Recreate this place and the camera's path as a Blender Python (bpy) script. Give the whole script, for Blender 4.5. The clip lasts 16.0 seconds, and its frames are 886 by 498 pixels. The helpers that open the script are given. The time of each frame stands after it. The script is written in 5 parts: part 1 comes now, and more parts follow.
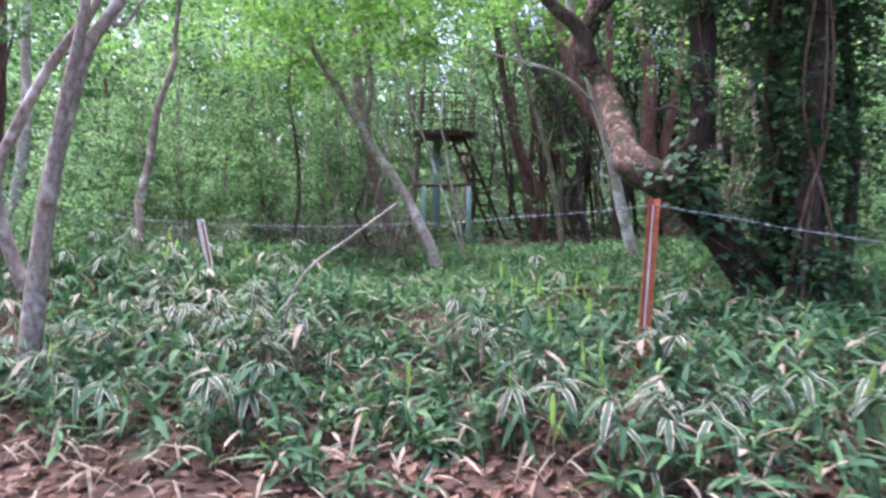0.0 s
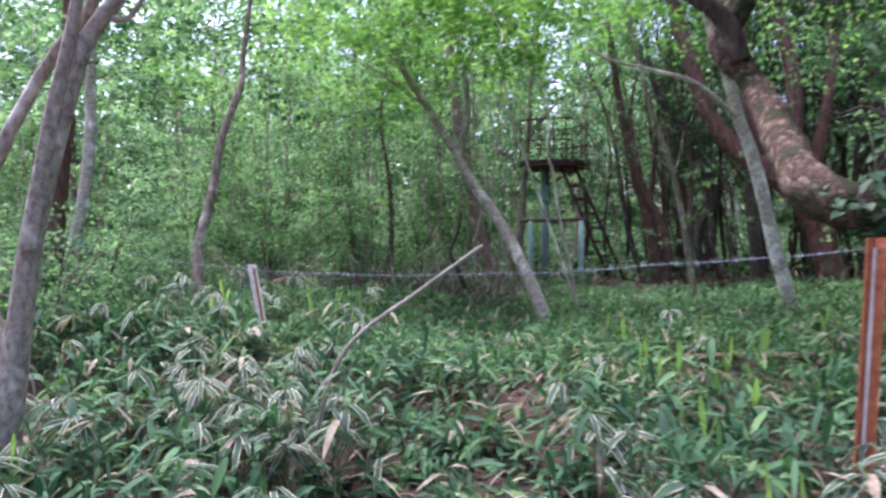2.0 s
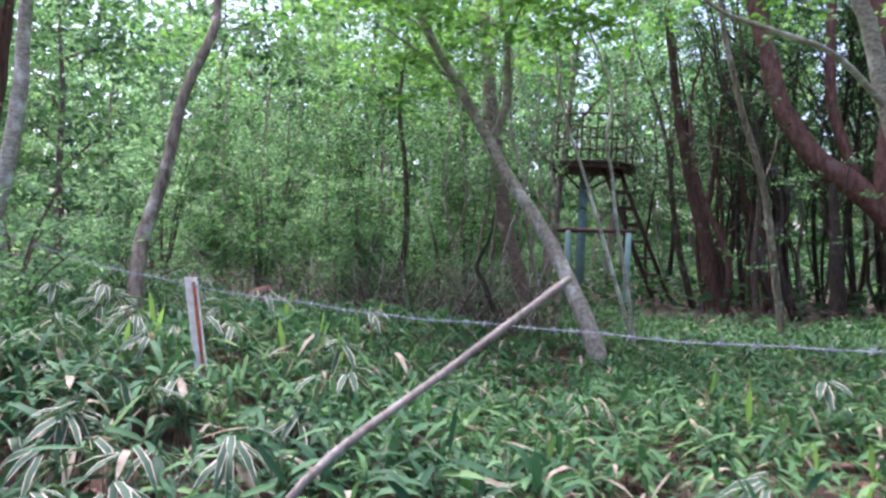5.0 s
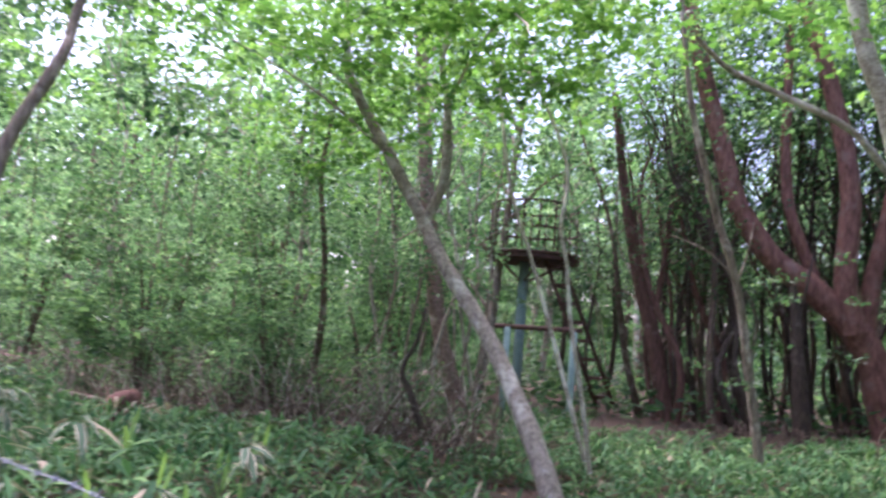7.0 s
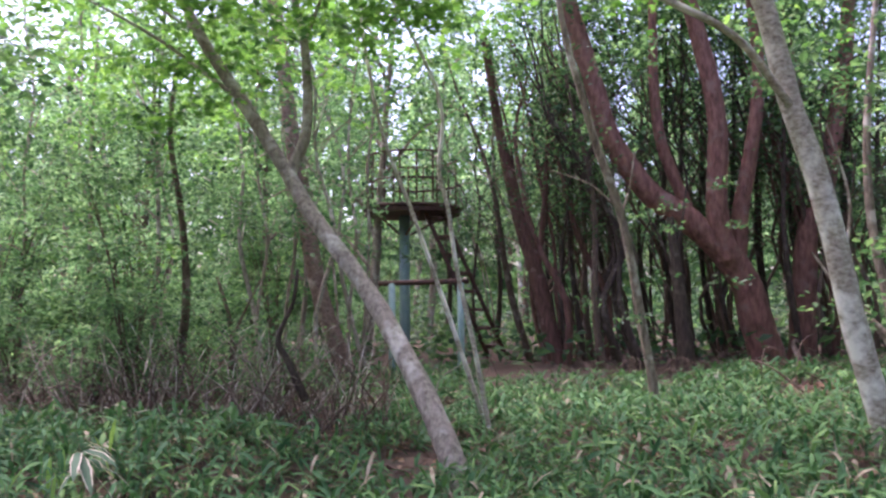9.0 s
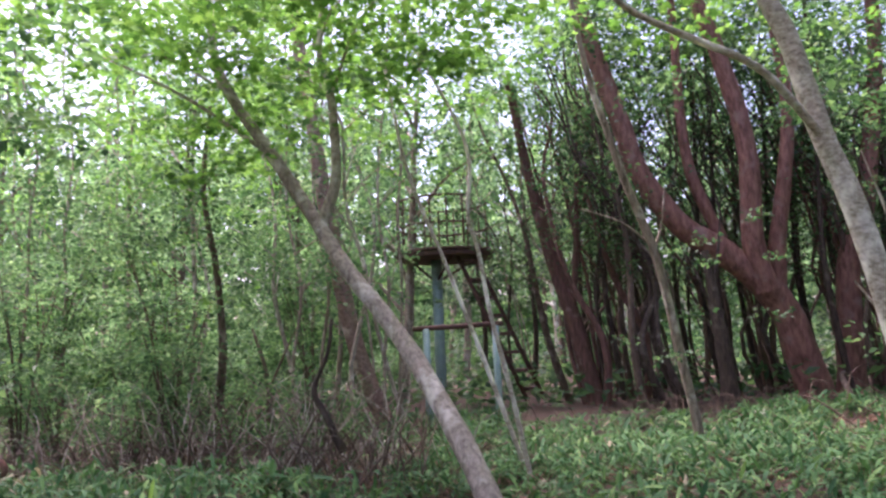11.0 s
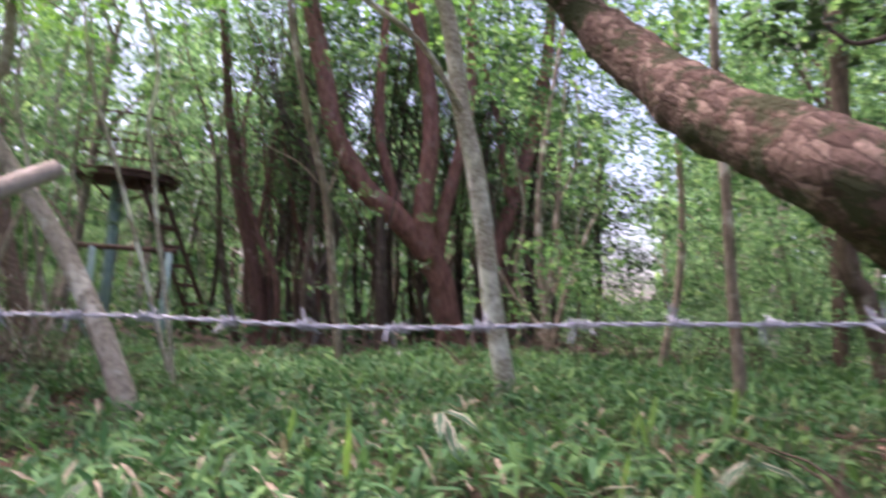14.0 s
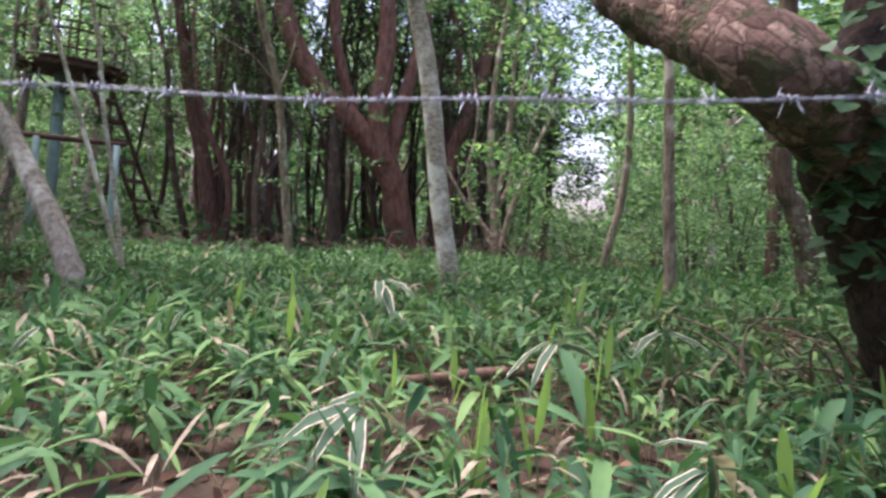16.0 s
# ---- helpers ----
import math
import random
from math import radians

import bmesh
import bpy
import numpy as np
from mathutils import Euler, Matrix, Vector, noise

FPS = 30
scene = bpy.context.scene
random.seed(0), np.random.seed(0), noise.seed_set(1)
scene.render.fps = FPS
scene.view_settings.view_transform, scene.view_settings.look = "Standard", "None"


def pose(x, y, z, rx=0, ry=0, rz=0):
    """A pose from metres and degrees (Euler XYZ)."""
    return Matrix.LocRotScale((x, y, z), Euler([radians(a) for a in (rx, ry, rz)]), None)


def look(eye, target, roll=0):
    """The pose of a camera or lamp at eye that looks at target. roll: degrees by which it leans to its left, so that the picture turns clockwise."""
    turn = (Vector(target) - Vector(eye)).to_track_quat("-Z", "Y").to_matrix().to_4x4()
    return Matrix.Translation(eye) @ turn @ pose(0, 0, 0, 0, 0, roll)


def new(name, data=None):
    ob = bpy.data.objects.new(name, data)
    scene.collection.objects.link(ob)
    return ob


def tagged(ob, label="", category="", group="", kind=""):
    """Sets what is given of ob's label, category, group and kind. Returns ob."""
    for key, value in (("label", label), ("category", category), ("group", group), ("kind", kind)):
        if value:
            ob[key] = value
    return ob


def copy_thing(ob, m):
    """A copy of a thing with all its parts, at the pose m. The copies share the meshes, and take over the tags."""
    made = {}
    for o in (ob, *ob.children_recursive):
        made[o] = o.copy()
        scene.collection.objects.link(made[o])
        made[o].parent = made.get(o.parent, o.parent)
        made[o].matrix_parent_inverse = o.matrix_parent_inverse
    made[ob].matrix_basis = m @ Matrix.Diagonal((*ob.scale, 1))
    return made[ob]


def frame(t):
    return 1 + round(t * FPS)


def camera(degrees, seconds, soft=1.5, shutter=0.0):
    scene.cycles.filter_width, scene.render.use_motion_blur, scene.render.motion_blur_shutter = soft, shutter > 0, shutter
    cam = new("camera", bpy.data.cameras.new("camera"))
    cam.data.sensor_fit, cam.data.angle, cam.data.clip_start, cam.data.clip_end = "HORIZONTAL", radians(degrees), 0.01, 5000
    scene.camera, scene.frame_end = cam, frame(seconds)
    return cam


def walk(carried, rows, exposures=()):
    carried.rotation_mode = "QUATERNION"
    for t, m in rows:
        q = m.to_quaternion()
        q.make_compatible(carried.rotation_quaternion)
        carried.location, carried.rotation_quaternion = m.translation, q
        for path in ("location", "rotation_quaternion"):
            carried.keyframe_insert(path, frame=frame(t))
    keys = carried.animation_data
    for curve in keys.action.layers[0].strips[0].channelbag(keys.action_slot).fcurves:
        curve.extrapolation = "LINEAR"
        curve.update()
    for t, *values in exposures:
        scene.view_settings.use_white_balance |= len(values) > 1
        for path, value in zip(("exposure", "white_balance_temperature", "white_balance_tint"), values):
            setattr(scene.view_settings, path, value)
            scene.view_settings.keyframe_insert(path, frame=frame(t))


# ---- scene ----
cam = camera(61.6, 16.0, soft=2.5, shutter=0.5)
PATH = [
    (0, (0.923, 0.306, 1.344), (0.489, 2.256, 1.240), 0.5),
    (0.5, (0.931, 0.676, 1.384), (0.422, 2.609, 1.331), -1.5),
    (1, (0.865, 1.055, 1.421), (0.341, 2.985, 1.414), 2.0),
    (1.5, (0.767, 1.374, 1.448), (0.186, 3.288, 1.430), 1.3),
    (2, (0.657, 1.796, 1.398), (-0.066, 3.661, 1.387), 0.1),
    (2.5, (0.570, 2.127, 1.362), (-0.220, 3.961, 1.270), -1.6),
    (3, (0.439, 2.529, 1.363), (-0.317, 4.374, 1.213), -0.8),
    (3.5, (0.316, 2.898, 1.361), (-0.452, 4.738, 1.202), -0.6),
    (4, (0.222, 3.174, 1.384), (-0.571, 5.006, 1.261), 0.7),
    (4.2, (0.153, 3.323, 1.430), (-0.626, 5.163, 1.346), 2.0),
    (6.3, (-0.670, 4.344, 1.505), (-1.389, 6.208, 1.591), 2.7),
    (6.5, (-0.691, 4.596, 1.575), (-1.379, 6.469, 1.714), 2.2),
    (7, (-0.654, 4.965, 1.600), (-1.249, 6.859, 1.839), 5.1),
    (7.5, (-0.728, 5.191, 1.517), (-1.068, 7.142, 1.795), 4.4),
    (8, (-0.696, 5.401, 1.571), (-0.926, 7.379, 1.757), 1.3),
    (8.5, (-0.757, 5.446, 1.538), (-0.979, 7.427, 1.703), 0.2),
    (8.7, (-0.752, 5.487, 1.563), (-1.004, 7.466, 1.709), 0.0),
    (10.8, (-0.719, 5.553, 1.563), (-1.087, 7.504, 1.806), -2.0),
    (11, (-0.730, 5.524, 1.585), (-1.096, 7.473, 1.849), -2.6),
    (11.5, (-0.724, 5.533, 1.586), (-1.118, 7.470, 1.886), -3.1),
    (12, (-0.707, 5.524, 1.567), (-1.121, 7.453, 1.897), -2.2),
    (12.5, (-0.726, 5.434, 1.569), (-1.134, 7.360, 1.923), 1.4),
    (13, (-0.616, 5.208, 1.480), (-0.984, 7.132, 1.870), 0.5),
    (13.5, (-0.538, 5.144, 1.366), (-0.523, 7.119, 1.684), 1.7),
    (14, (-0.451, 5.047, 1.258), (-0.032, 6.998, 1.438), 4.0),
    (14.5, (-0.431, 4.973, 1.265), (0.192, 6.877, 1.363), 6.0),
    (15, (-0.465, 4.907, 1.252), (0.213, 6.794, 1.338), 4.0),
    (15.5, (-0.454, 4.871, 1.194), (0.198, 6.770, 1.189), 4.3),
    (16, (-0.416, 4.899, 1.099), (0.140, 6.827, 1.062), 5.7),
]
RIGHT_POST, LEFT_POST = Vector((1.2, 5.2, 1.40)), Vector((-2.9, 6.77, 1.21))
walk(cam, [(t, look(e, a, r)) for t, e, a, r in PATH], exposures=[(0, 2.18, 5700, 35), (0.8, 1.9, 5700, 32), (4.2, 1.9, 5600, 31), (6.3, 2.04, 5800, 36), (8.7, 2.06, 6000, 41), (13, 2.04, 6400, 42), (14.2, 1.98, 6420, 36), (16, 1.95, 6250, 33)])

# ---- light: a bright hazy sky over the wood, with a wide soft sun ----
world = bpy.data.worlds.new("sky")
scene.world = world
world.use_nodes = True
sky = world.node_tree.nodes.new("ShaderNodeTexSky")
sky.sky_type, sky.sun_disc = "NISHITA", False
sky.sun_elevation, sky.sun_rotation = radians(68), radians(-62)
sky.air_density, sky.dust_density, sky.ozone_density = 1.0, 5.0, 0.4
world.node_tree.links.new(sky.outputs[0], world.node_tree.nodes["Background"].inputs[0])
world.node_tree.nodes["Background"].inputs[1].default_value = 0.14
sun = new("sun", bpy.data.lights.new("sun", "SUN"))
sun.data.energy, sun.data.angle, sun.data.color = 2.2, radians(40), (1.0, 0.97, 0.92)
sun.matrix_world = look((0, 0, 0), (0.33, -0.18, -0.93))

rng = np.random.default_rng(7)


# ---- materials ----
def material(name):
    m = bpy.data.materials.new(name)
    m.use_nodes = True
    nt = m.node_tree
    return m, nt, nt.nodes["Principled BSDF"]


def node(nt, kind, ins=None, **props):
    n = nt.nodes.new(kind)
    for k, v in props.items():
        if k == "blend_type":
            n.blend_type = v
        elif k == "data_type":
            n.data_type = v
        elif k == "operation":
            n.operation = v
        elif k == "feature":
            n.feature = v
    for k, v in (ins or {}).items():
        if isinstance(v, bpy.types.NodeSocket):
            nt.links.new(v, n.inputs[k])
        else:
            n.inputs[k].default_value = v
    return n


def ramp(nt, fac, stops):
    n = nt.nodes.new("ShaderNodeValToRGB")
    nt.links.new(fac, n.inputs[0])
    els = n.color_ramp.elements
    while len(els) < len(stops):
        els.new(0.5)
    for e, (p, c) in zip(els, stops):
        e.position, e.color = p, (*c, 1)
    return n.outputs[0]


def mix(nt, fac, a, b, blend="MIX"):
    n = nt.nodes.new("ShaderNodeMix")
    n.data_type, n.blend_type = "RGBA", blend
    for k, v in ((0, fac), (6, a), (7, b)):
        if isinstance(v, bpy.types.NodeSocket):
            nt.links.new(v, n.inputs[k])
        else:
            n.inputs[k].default_value = v if k == 0 else (*v, 1)
    return n.outputs[2]


def coords(nt, scale):
    tc = nt.nodes.new("ShaderNodeTexCoord")
    mp = node(nt, "ShaderNodeMapping", {"Vector": tc.outputs["Object"], "Scale": scale})
    return mp.outputs[0]


def noise_tex(nt, scale, vec=None, detail=4, rough=0.6):
    n = node(nt, "ShaderNodeTexNoise", {"Scale": scale, "Detail": detail, "Roughness": rough})
    if vec is None:
        tc = nt.nodes.new("ShaderNodeTexCoord")
        vec = tc.outputs["Object"]
    nt.links.new(vec, n.inputs["Vector"])
    return n.outputs[0]


def bump(nt, bsdf, height, strength=0.5, distance=0.01):
    b = node(nt, "ShaderNodeBump", {"Height": height, "Strength": strength, "Distance": distance})
    nt.links.new(b.outputs[0], bsdf.inputs["Normal"])


def bark(name, dark, light, patch, patch_amount=0.55, stretch=0.25, scale=30, depth=0.012, rough=0.85):
    m, nt, p = material(name)
    v = coords(nt, (1, 1, stretch))
    fine = noise_tex(nt, scale, v, 6, 0.65)
    broad = noise_tex(nt, 4.0, None, 5, 0.6)
    c = ramp(nt, fine, [(0.32, dark), (0.68, light)])
    c = mix(nt, ramp(nt, broad, [(patch_amount, (0, 0, 0)), (patch_amount + 0.12, (1, 1, 1))]), c, patch)
    nt.links.new(c, p.inputs["Base Color"])
    p.inputs["Roughness"].default_value = rough
    p.inputs["Specular IOR Level"].default_value = 0.25
    bump(nt, p, fine, 0.8, depth)
    return m


BARK_GREY = bark("bark_grey", (0.085, 0.06, 0.045), (0.34, 0.27, 0.21), (0.52, 0.46, 0.39), 0.54)
BARK_SILVER = bark("bark_silver", (0.13, 0.10, 0.08), (0.42, 0.355, 0.295), (0.58, 0.53, 0.465), 0.52, 0.6, 28, 0.008)
BARK_PEELING = bark("bark_peeling", (0.11, 0.065, 0.052), (0.33, 0.215, 0.175), (0.50, 0.39, 0.33), 0.56, 1.4, 22, 0.01)
BARK_BROWN = bark("bark_brown", (0.05, 0.032, 0.024), (0.17, 0.12, 0.09), (0.26, 0.21, 0.17), 0.58)
BARK_PALE = bark("bark_pale", (0.18, 0.14, 0.105), (0.60, 0.53, 0.44), (0.79, 0.75, 0.67), 0.50, 1.8, 26, 0.006)
BARK_RED = bark("bark_red", (0.10, 0.043, 0.035), (0.315, 0.152, 0.12), (0.24, 0.148, 0.127), 0.57, 0.3, 18, 0.008, 0.75)
BARK_RUSSET = bark("bark_russet", (0.06, 0.03, 0.024), (0.20, 0.10, 0.08), (0.26, 0.17, 0.14), 0.6, 0.2, 24, 0.012)
BARK_DARK = bark("bark_dark", (0.03, 0.022, 0.018), (0.10, 0.07, 0.055), (0.15, 0.12, 0.10), 0.58)
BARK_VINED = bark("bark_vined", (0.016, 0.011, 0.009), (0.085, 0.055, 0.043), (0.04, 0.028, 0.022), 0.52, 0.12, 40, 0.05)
BARK_TWIG = bark("bark_twig", (0.07, 0.04, 0.028), (0.19, 0.12, 0.085), (0.26, 0.20, 0.16), 0.58)
DEAD_WOOD = bark("dead_wood", (0.13, 0.105, 0.08), (0.33, 0.285, 0.235), (0.42, 0.385, 0.335), 0.58, 0.15, 40, 0.004)


def plate_bark():
    """Scaly flakes that run along the stem, with moss in patches."""
    m, nt, p = material("bark_scaly")
    uv = nt.nodes.new("ShaderNodeUVMap")
    warp = node(nt, "ShaderNodeTexNoise", {"Vector": uv.outputs[0], "Scale": 12.0, "Detail": 4.0})
    off = node(nt, "ShaderNodeVectorMath", {0: warp.outputs["Color"], 1: (0.5, 0.5, 0.5)}, operation="SUBTRACT")
    off = node(nt, "ShaderNodeVectorMath", {0: off.outputs[0], "Scale": 0.07}, operation="SCALE")
    v = node(nt, "ShaderNodeVectorMath", {0: uv.outputs[0], 1: off.outputs[0]}, operation="ADD")
    v = node(nt, "ShaderNodeMapping", {"Vector": v.outputs[0], "Scale": (22.0, 19.0, 1.0)})
    cell = node(nt, "ShaderNodeTexVoronoi", {"Vector": v.outputs[0], "Scale": 1.0})
    edge = node(nt, "ShaderNodeTexVoronoi", {"Vector": v.outputs[0], "Scale": 1.0}, feature="DISTANCE_TO_EDGE")
    hue = node(nt, "ShaderNodeSeparateColor", {0: cell.outputs["Color"]})
    c = ramp(nt, hue.outputs[0], [(0.0, (0.10, 0.062, 0.048)), (0.5, (0.18, 0.118, 0.092)), (1.0, (0.33, 0.235, 0.185))])
    fine = noise_tex(nt, 60, None, 7, 0.72)
    streak = noise_tex(nt, 1.0, node(nt, "ShaderNodeMapping", {"Vector": uv.outputs[0], "Scale": (70.0, 9.0, 1.0)}).outputs[0], 5, 0.7)
    c = mix(nt, 0.75, c, ramp(nt, fine, [(0.3, (0.45, 0.42, 0.4)), (0.7, (1.3, 1.3, 1.3))]), "MULTIPLY")
    c = mix(nt, 0.25, c, ramp(nt, streak, [(0.3, (0.4, 0.38, 0.36)), (0.65, (1.25, 1.22, 1.2))]), "MULTIPLY")
    gap = node(nt, "ShaderNodeMath", {0: fine, 1: 0.10}, operation="MULTIPLY")
    gap = node(nt, "ShaderNodeMath", {0: edge.outputs[0], 1: gap.outputs[0]}, operation="ADD")
    c = mix(nt, ramp(nt, gap.outputs[0], [(0.04, (1, 1, 1)), (0.13, (0, 0, 0))]), c, (0.055, 0.034, 0.026))
    moss = noise_tex(nt, 5.5, None, 7, 0.72)
    c = mix(nt, ramp(nt, moss, [(0.50, (0, 0, 0)), (0.56, (1, 1, 1))]), c, (0.050, 0.054, 0.024))
    nt.links.new(c, p.inputs["Base Color"])
    p.inputs["Roughness"].default_value = 0.9
    p.inputs["Specular IOR Level"].default_value = 0.2
    rough = node(nt, "ShaderNodeMath", {0: fine, 1: 0.4}, operation="MULTIPLY")
    h = node(nt, "ShaderNodeMath", {0: edge.outputs[0], 1: rough.outputs[0]}, operation="ADD")
    bump(nt, p, h.outputs[0], 1.0, 0.035)
    return m


BARK_SCALY = plate_bark()


def leaf_material(name, stops, through_share=0.4, rough=0.5):
    m, nt, p = material(name)
    geo = nt.nodes.new("ShaderNodeNewGeometry")
    c = ramp(nt, geo.outputs["Random Per Island"], stops)
    # broad tone swing: shadows and bright spots of foliage put into the colour
    c = mix(nt, 0.5, c, ramp(nt, noise_tex(nt, 1.6, None, 4), [(0.32, (0.35, 0.4, 0.42)), (0.68, (1.5, 1.45, 1.25))]), "MULTIPLY")
    nt.links.new(c, p.inputs["Base Color"])
    p.inputs["Roughness"].default_value = rough
    p.inputs["Specular IOR Level"].default_value = 0.35
    tr = nt.nodes.new("ShaderNodeBsdfTranslucent")
    bright = mix(nt, 1.0, c, (1.35, 1.45, 1.0), "MULTIPLY")
    nt.links.new(bright, tr.inputs[0])
    ms = nt.nodes.new("ShaderNodeMixShader")
    ms.inputs[0].default_value = through_share
    nt.links.new(p.outputs[0], ms.inputs[1])
    nt.links.new(tr.outputs[0], ms.inputs[2])
    nt.links.new(ms.outputs[0], nt.nodes["Material Output"].inputs[0])
    return m


LEAF_FRESH = leaf_material("leaf_fresh", [(0, (0.03, 0.075, 0.036)), (0.5, (0.085, 0.18, 0.078)), (0.85, (0.16, 0.28, 0.12)), (1, (0.25, 0.37, 0.18))], 0.55)
LEAF_PALE = leaf_material("leaf_pale", [(0, (0.06, 0.13, 0.075)), (0.5, (0.145, 0.265, 0.145)), (0.85, (0.23, 0.37, 0.21)), (1, (0.32, 0.45, 0.28))], 0.6)
LEAF_MID = leaf_material("leaf_mid", [(0, (0.022, 0.055, 0.03)), (0.5, (0.055, 0.125, 0.058)), (1, (0.13, 0.22, 0.10))], 0.48)
LEAF_CANOPY = leaf_material("leaf_canopy", [(0, (0.05, 0.13, 0.03)), (0.5, (0.095, 0.21, 0.045)), (1, (0.17, 0.30, 0.075))], 0.62)
LEAF_DARK = leaf_material("leaf_dark", [(0, (0.021, 0.043, 0.022)), (0.6, (0.04, 0.075, 0.034)), (1, (0.07, 0.115, 0.048))], 0.26, 0.4)
LEAF_IVY = leaf_material("leaf_ivy", [(0, (0.035, 0.085, 0.042)), (0.6, (0.055, 0.125, 0.058)), (1, (0.09, 0.175, 0.07))], 0.25, 0.5)
LEAF_LITTER = leaf_material("leaf_litter", [(0, (0.06, 0.032, 0.022)), (0.5, (0.15, 0.082, 0.055)), (1, (0.29, 0.19, 0.135))], 0.1, 0.8)


SASA_GREENS = [(0, (0.025, 0.070, 0.035)), (0.5, (0.050, 0.126, 0.056)), (0.85, (0.084, 0.186, 0.073)), (1, (0.142, 0.25, 0.086))]
SASA_FRESH_GREENS = [(0, (0.033, 0.092, 0.04)), (0.5, (0.066, 0.163, 0.062)), (0.85, (0.113, 0.227, 0.077)), (1, (0.172, 0.29, 0.095))]


def sasa_material(name, margin_from, dry_from, per_object, greens=SASA_GREENS):
    """Bamboo-grass blade: green centre, pale dried margin on the older blades, some wholly dry."""
    m, nt, p = material(name)
    if per_object:
        rnd = nt.nodes.new("ShaderNodeObjectInfo").outputs["Random"]
    else:
        rnd = nt.nodes.new("ShaderNodeNewGeometry").outputs["Random Per Island"]
    uv = nt.nodes.new("ShaderNodeUVMap")
    sep = node(nt, "ShaderNodeSeparateXYZ", {0: uv.outputs[0]})
    off = node(nt, "ShaderNodeMath", {0: sep.outputs[0], 1: 0.5}, operation="SUBTRACT")
    ab = node(nt, "ShaderNodeMath", {0: off.outputs[0]}, operation="ABSOLUTE")
    scrambled = node(nt, "ShaderNodeMath", {0: rnd, 1: 7.31}, operation="MULTIPLY")
    scrambled = node(nt, "ShaderNodeMath", {0: scrambled.outputs[0]}, operation="FRACT")
    green = ramp(nt, scrambled.outputs[0], greens)
    worn = noise_tex(nt, 26, None, 4)
    edge = node(nt, "ShaderNodeMath", {0: worn, 1: 0.22}, operation="MULTIPLY")
    edge = node(nt, "ShaderNodeMath", {0: ab.outputs[0], 1: edge.outputs[0]}, operation="ADD")
    rim = ramp(nt, edge.outputs[0], [(0.455, (0, 0, 0)), (0.50, (1, 1, 1))])
    has = ramp(nt, rnd, [(margin_from, (0, 0, 0)), (margin_from + 0.005, (1, 1, 1))])
    rim = mix(nt, 1.0, rim, has, "MULTIPLY")
    pale = ramp(nt, worn, [(0.3, (0.36, 0.30, 0.23)), (0.7, (0.58, 0.52, 0.43))])
    grey = mix(nt, has, green, (0.052, 0.105, 0.060))
    c = mix(nt, rim, grey, pale)
    dry = ramp(nt, rnd, [(dry_from, (0, 0, 0)), (min(1, dry_from + 0.005), (1, 1, 1))])
    c = mix(nt, dry, c, ramp(nt, worn, [(0.3, (0.20, 0.15, 0.10)), (0.7, (0.44, 0.38, 0.285))]))
    nt.links.new(c, p.inputs["Base Color"])
    p.inputs["Roughness"].default_value = 0.6
    p.inputs["Specular IOR Level"].default_value = 0.18
    tr = nt.nodes.new("ShaderNodeBsdfTranslucent")
    nt.links.new(mix(nt, 1.0, c, (1.15, 1.3, 0.95), "MULTIPLY"), tr.inputs[0])
    ms = nt.nodes.new("ShaderNodeMixShader")
    ms.inputs[0].default_value = 0.22
    nt.links.new(p.outputs[0], ms.inputs[1])
    nt.links.new(tr.outputs[0], ms.inputs[2])
    nt.links.new(ms.outputs[0], nt.nodes["Material Output"].inputs[0])
    vein = node(nt, "ShaderNodeMath", {0: sep.outputs[0], 1: 60.0}, operation="MULTIPLY")
    vein = node(nt, "ShaderNodeMath", {0: vein.outputs[0]}, operation="SINE")
    bump(nt, p, vein.outputs[0], 0.15, 0.001)
    return m


SASA_FIELD = sasa_material("sasa_blade", 0.945, 0.975, False)
SASA_FRESH = sasa_material("sasa_fresh_blade", 0.97, 0.982, False, SASA_FRESH_GREENS)
SASA_DRY = sasa_material("sasa_dry_blade", 0.0, 0.0, False)
SASA_OLD = sasa_material("sasa_old_blade", 0.10, 0.93, True)


def simple(name, a, b, scale=12, rough=0.8, metal=0.0, depth=0.003):
    m, nt, p = material(name)
    n = noise_tex(nt, scale, None, 7, 0.68)
    nt.links.new(ramp(nt, n, [(0.35, a), (0.65, b)]), p.inputs["Base Color"])
    p.inputs["Roughness"].default_value, p.inputs["Metallic"].default_value = rough, metal
    bump(nt, p, n, 0.5, depth)
    return m


SASA_STEM = simple("sasa_stem", (0.14, 0.11, 0.06), (0.26, 0.23, 0.12), 20)
SHOOT = leaf_material("young_shoot", [(0, (0.13, 0.27, 0.07)), (1, (0.26, 0.40, 0.11))], 0.45)
RUST = simple("rust", (0.25, 0.06, 0.025), (0.52, 0.165, 0.068), 30)
RUST_DARK = simple("rust_dark", (0.035, 0.018, 0.013), (0.12, 0.05, 0.035), 18)
PAINT_FLAKE = simple("flaked_paint", (0.86, 0.84, 0.80), (0.66, 0.55, 0.47), 26)
GALVANISED = simple("galvanised", (0.17, 0.18, 0.22), (0.32, 0.34, 0.39), 90, 0.5, 0.5, 0.0005)
GREEN_PAINT = simple("green_paint", (0.19, 0.29, 0.28), (0.30, 0.41, 0.38), 9, 0.6)
STONE = simple("pale_stone", (0.45, 0.42, 0.38), (0.68, 0.65, 0.6), 14)


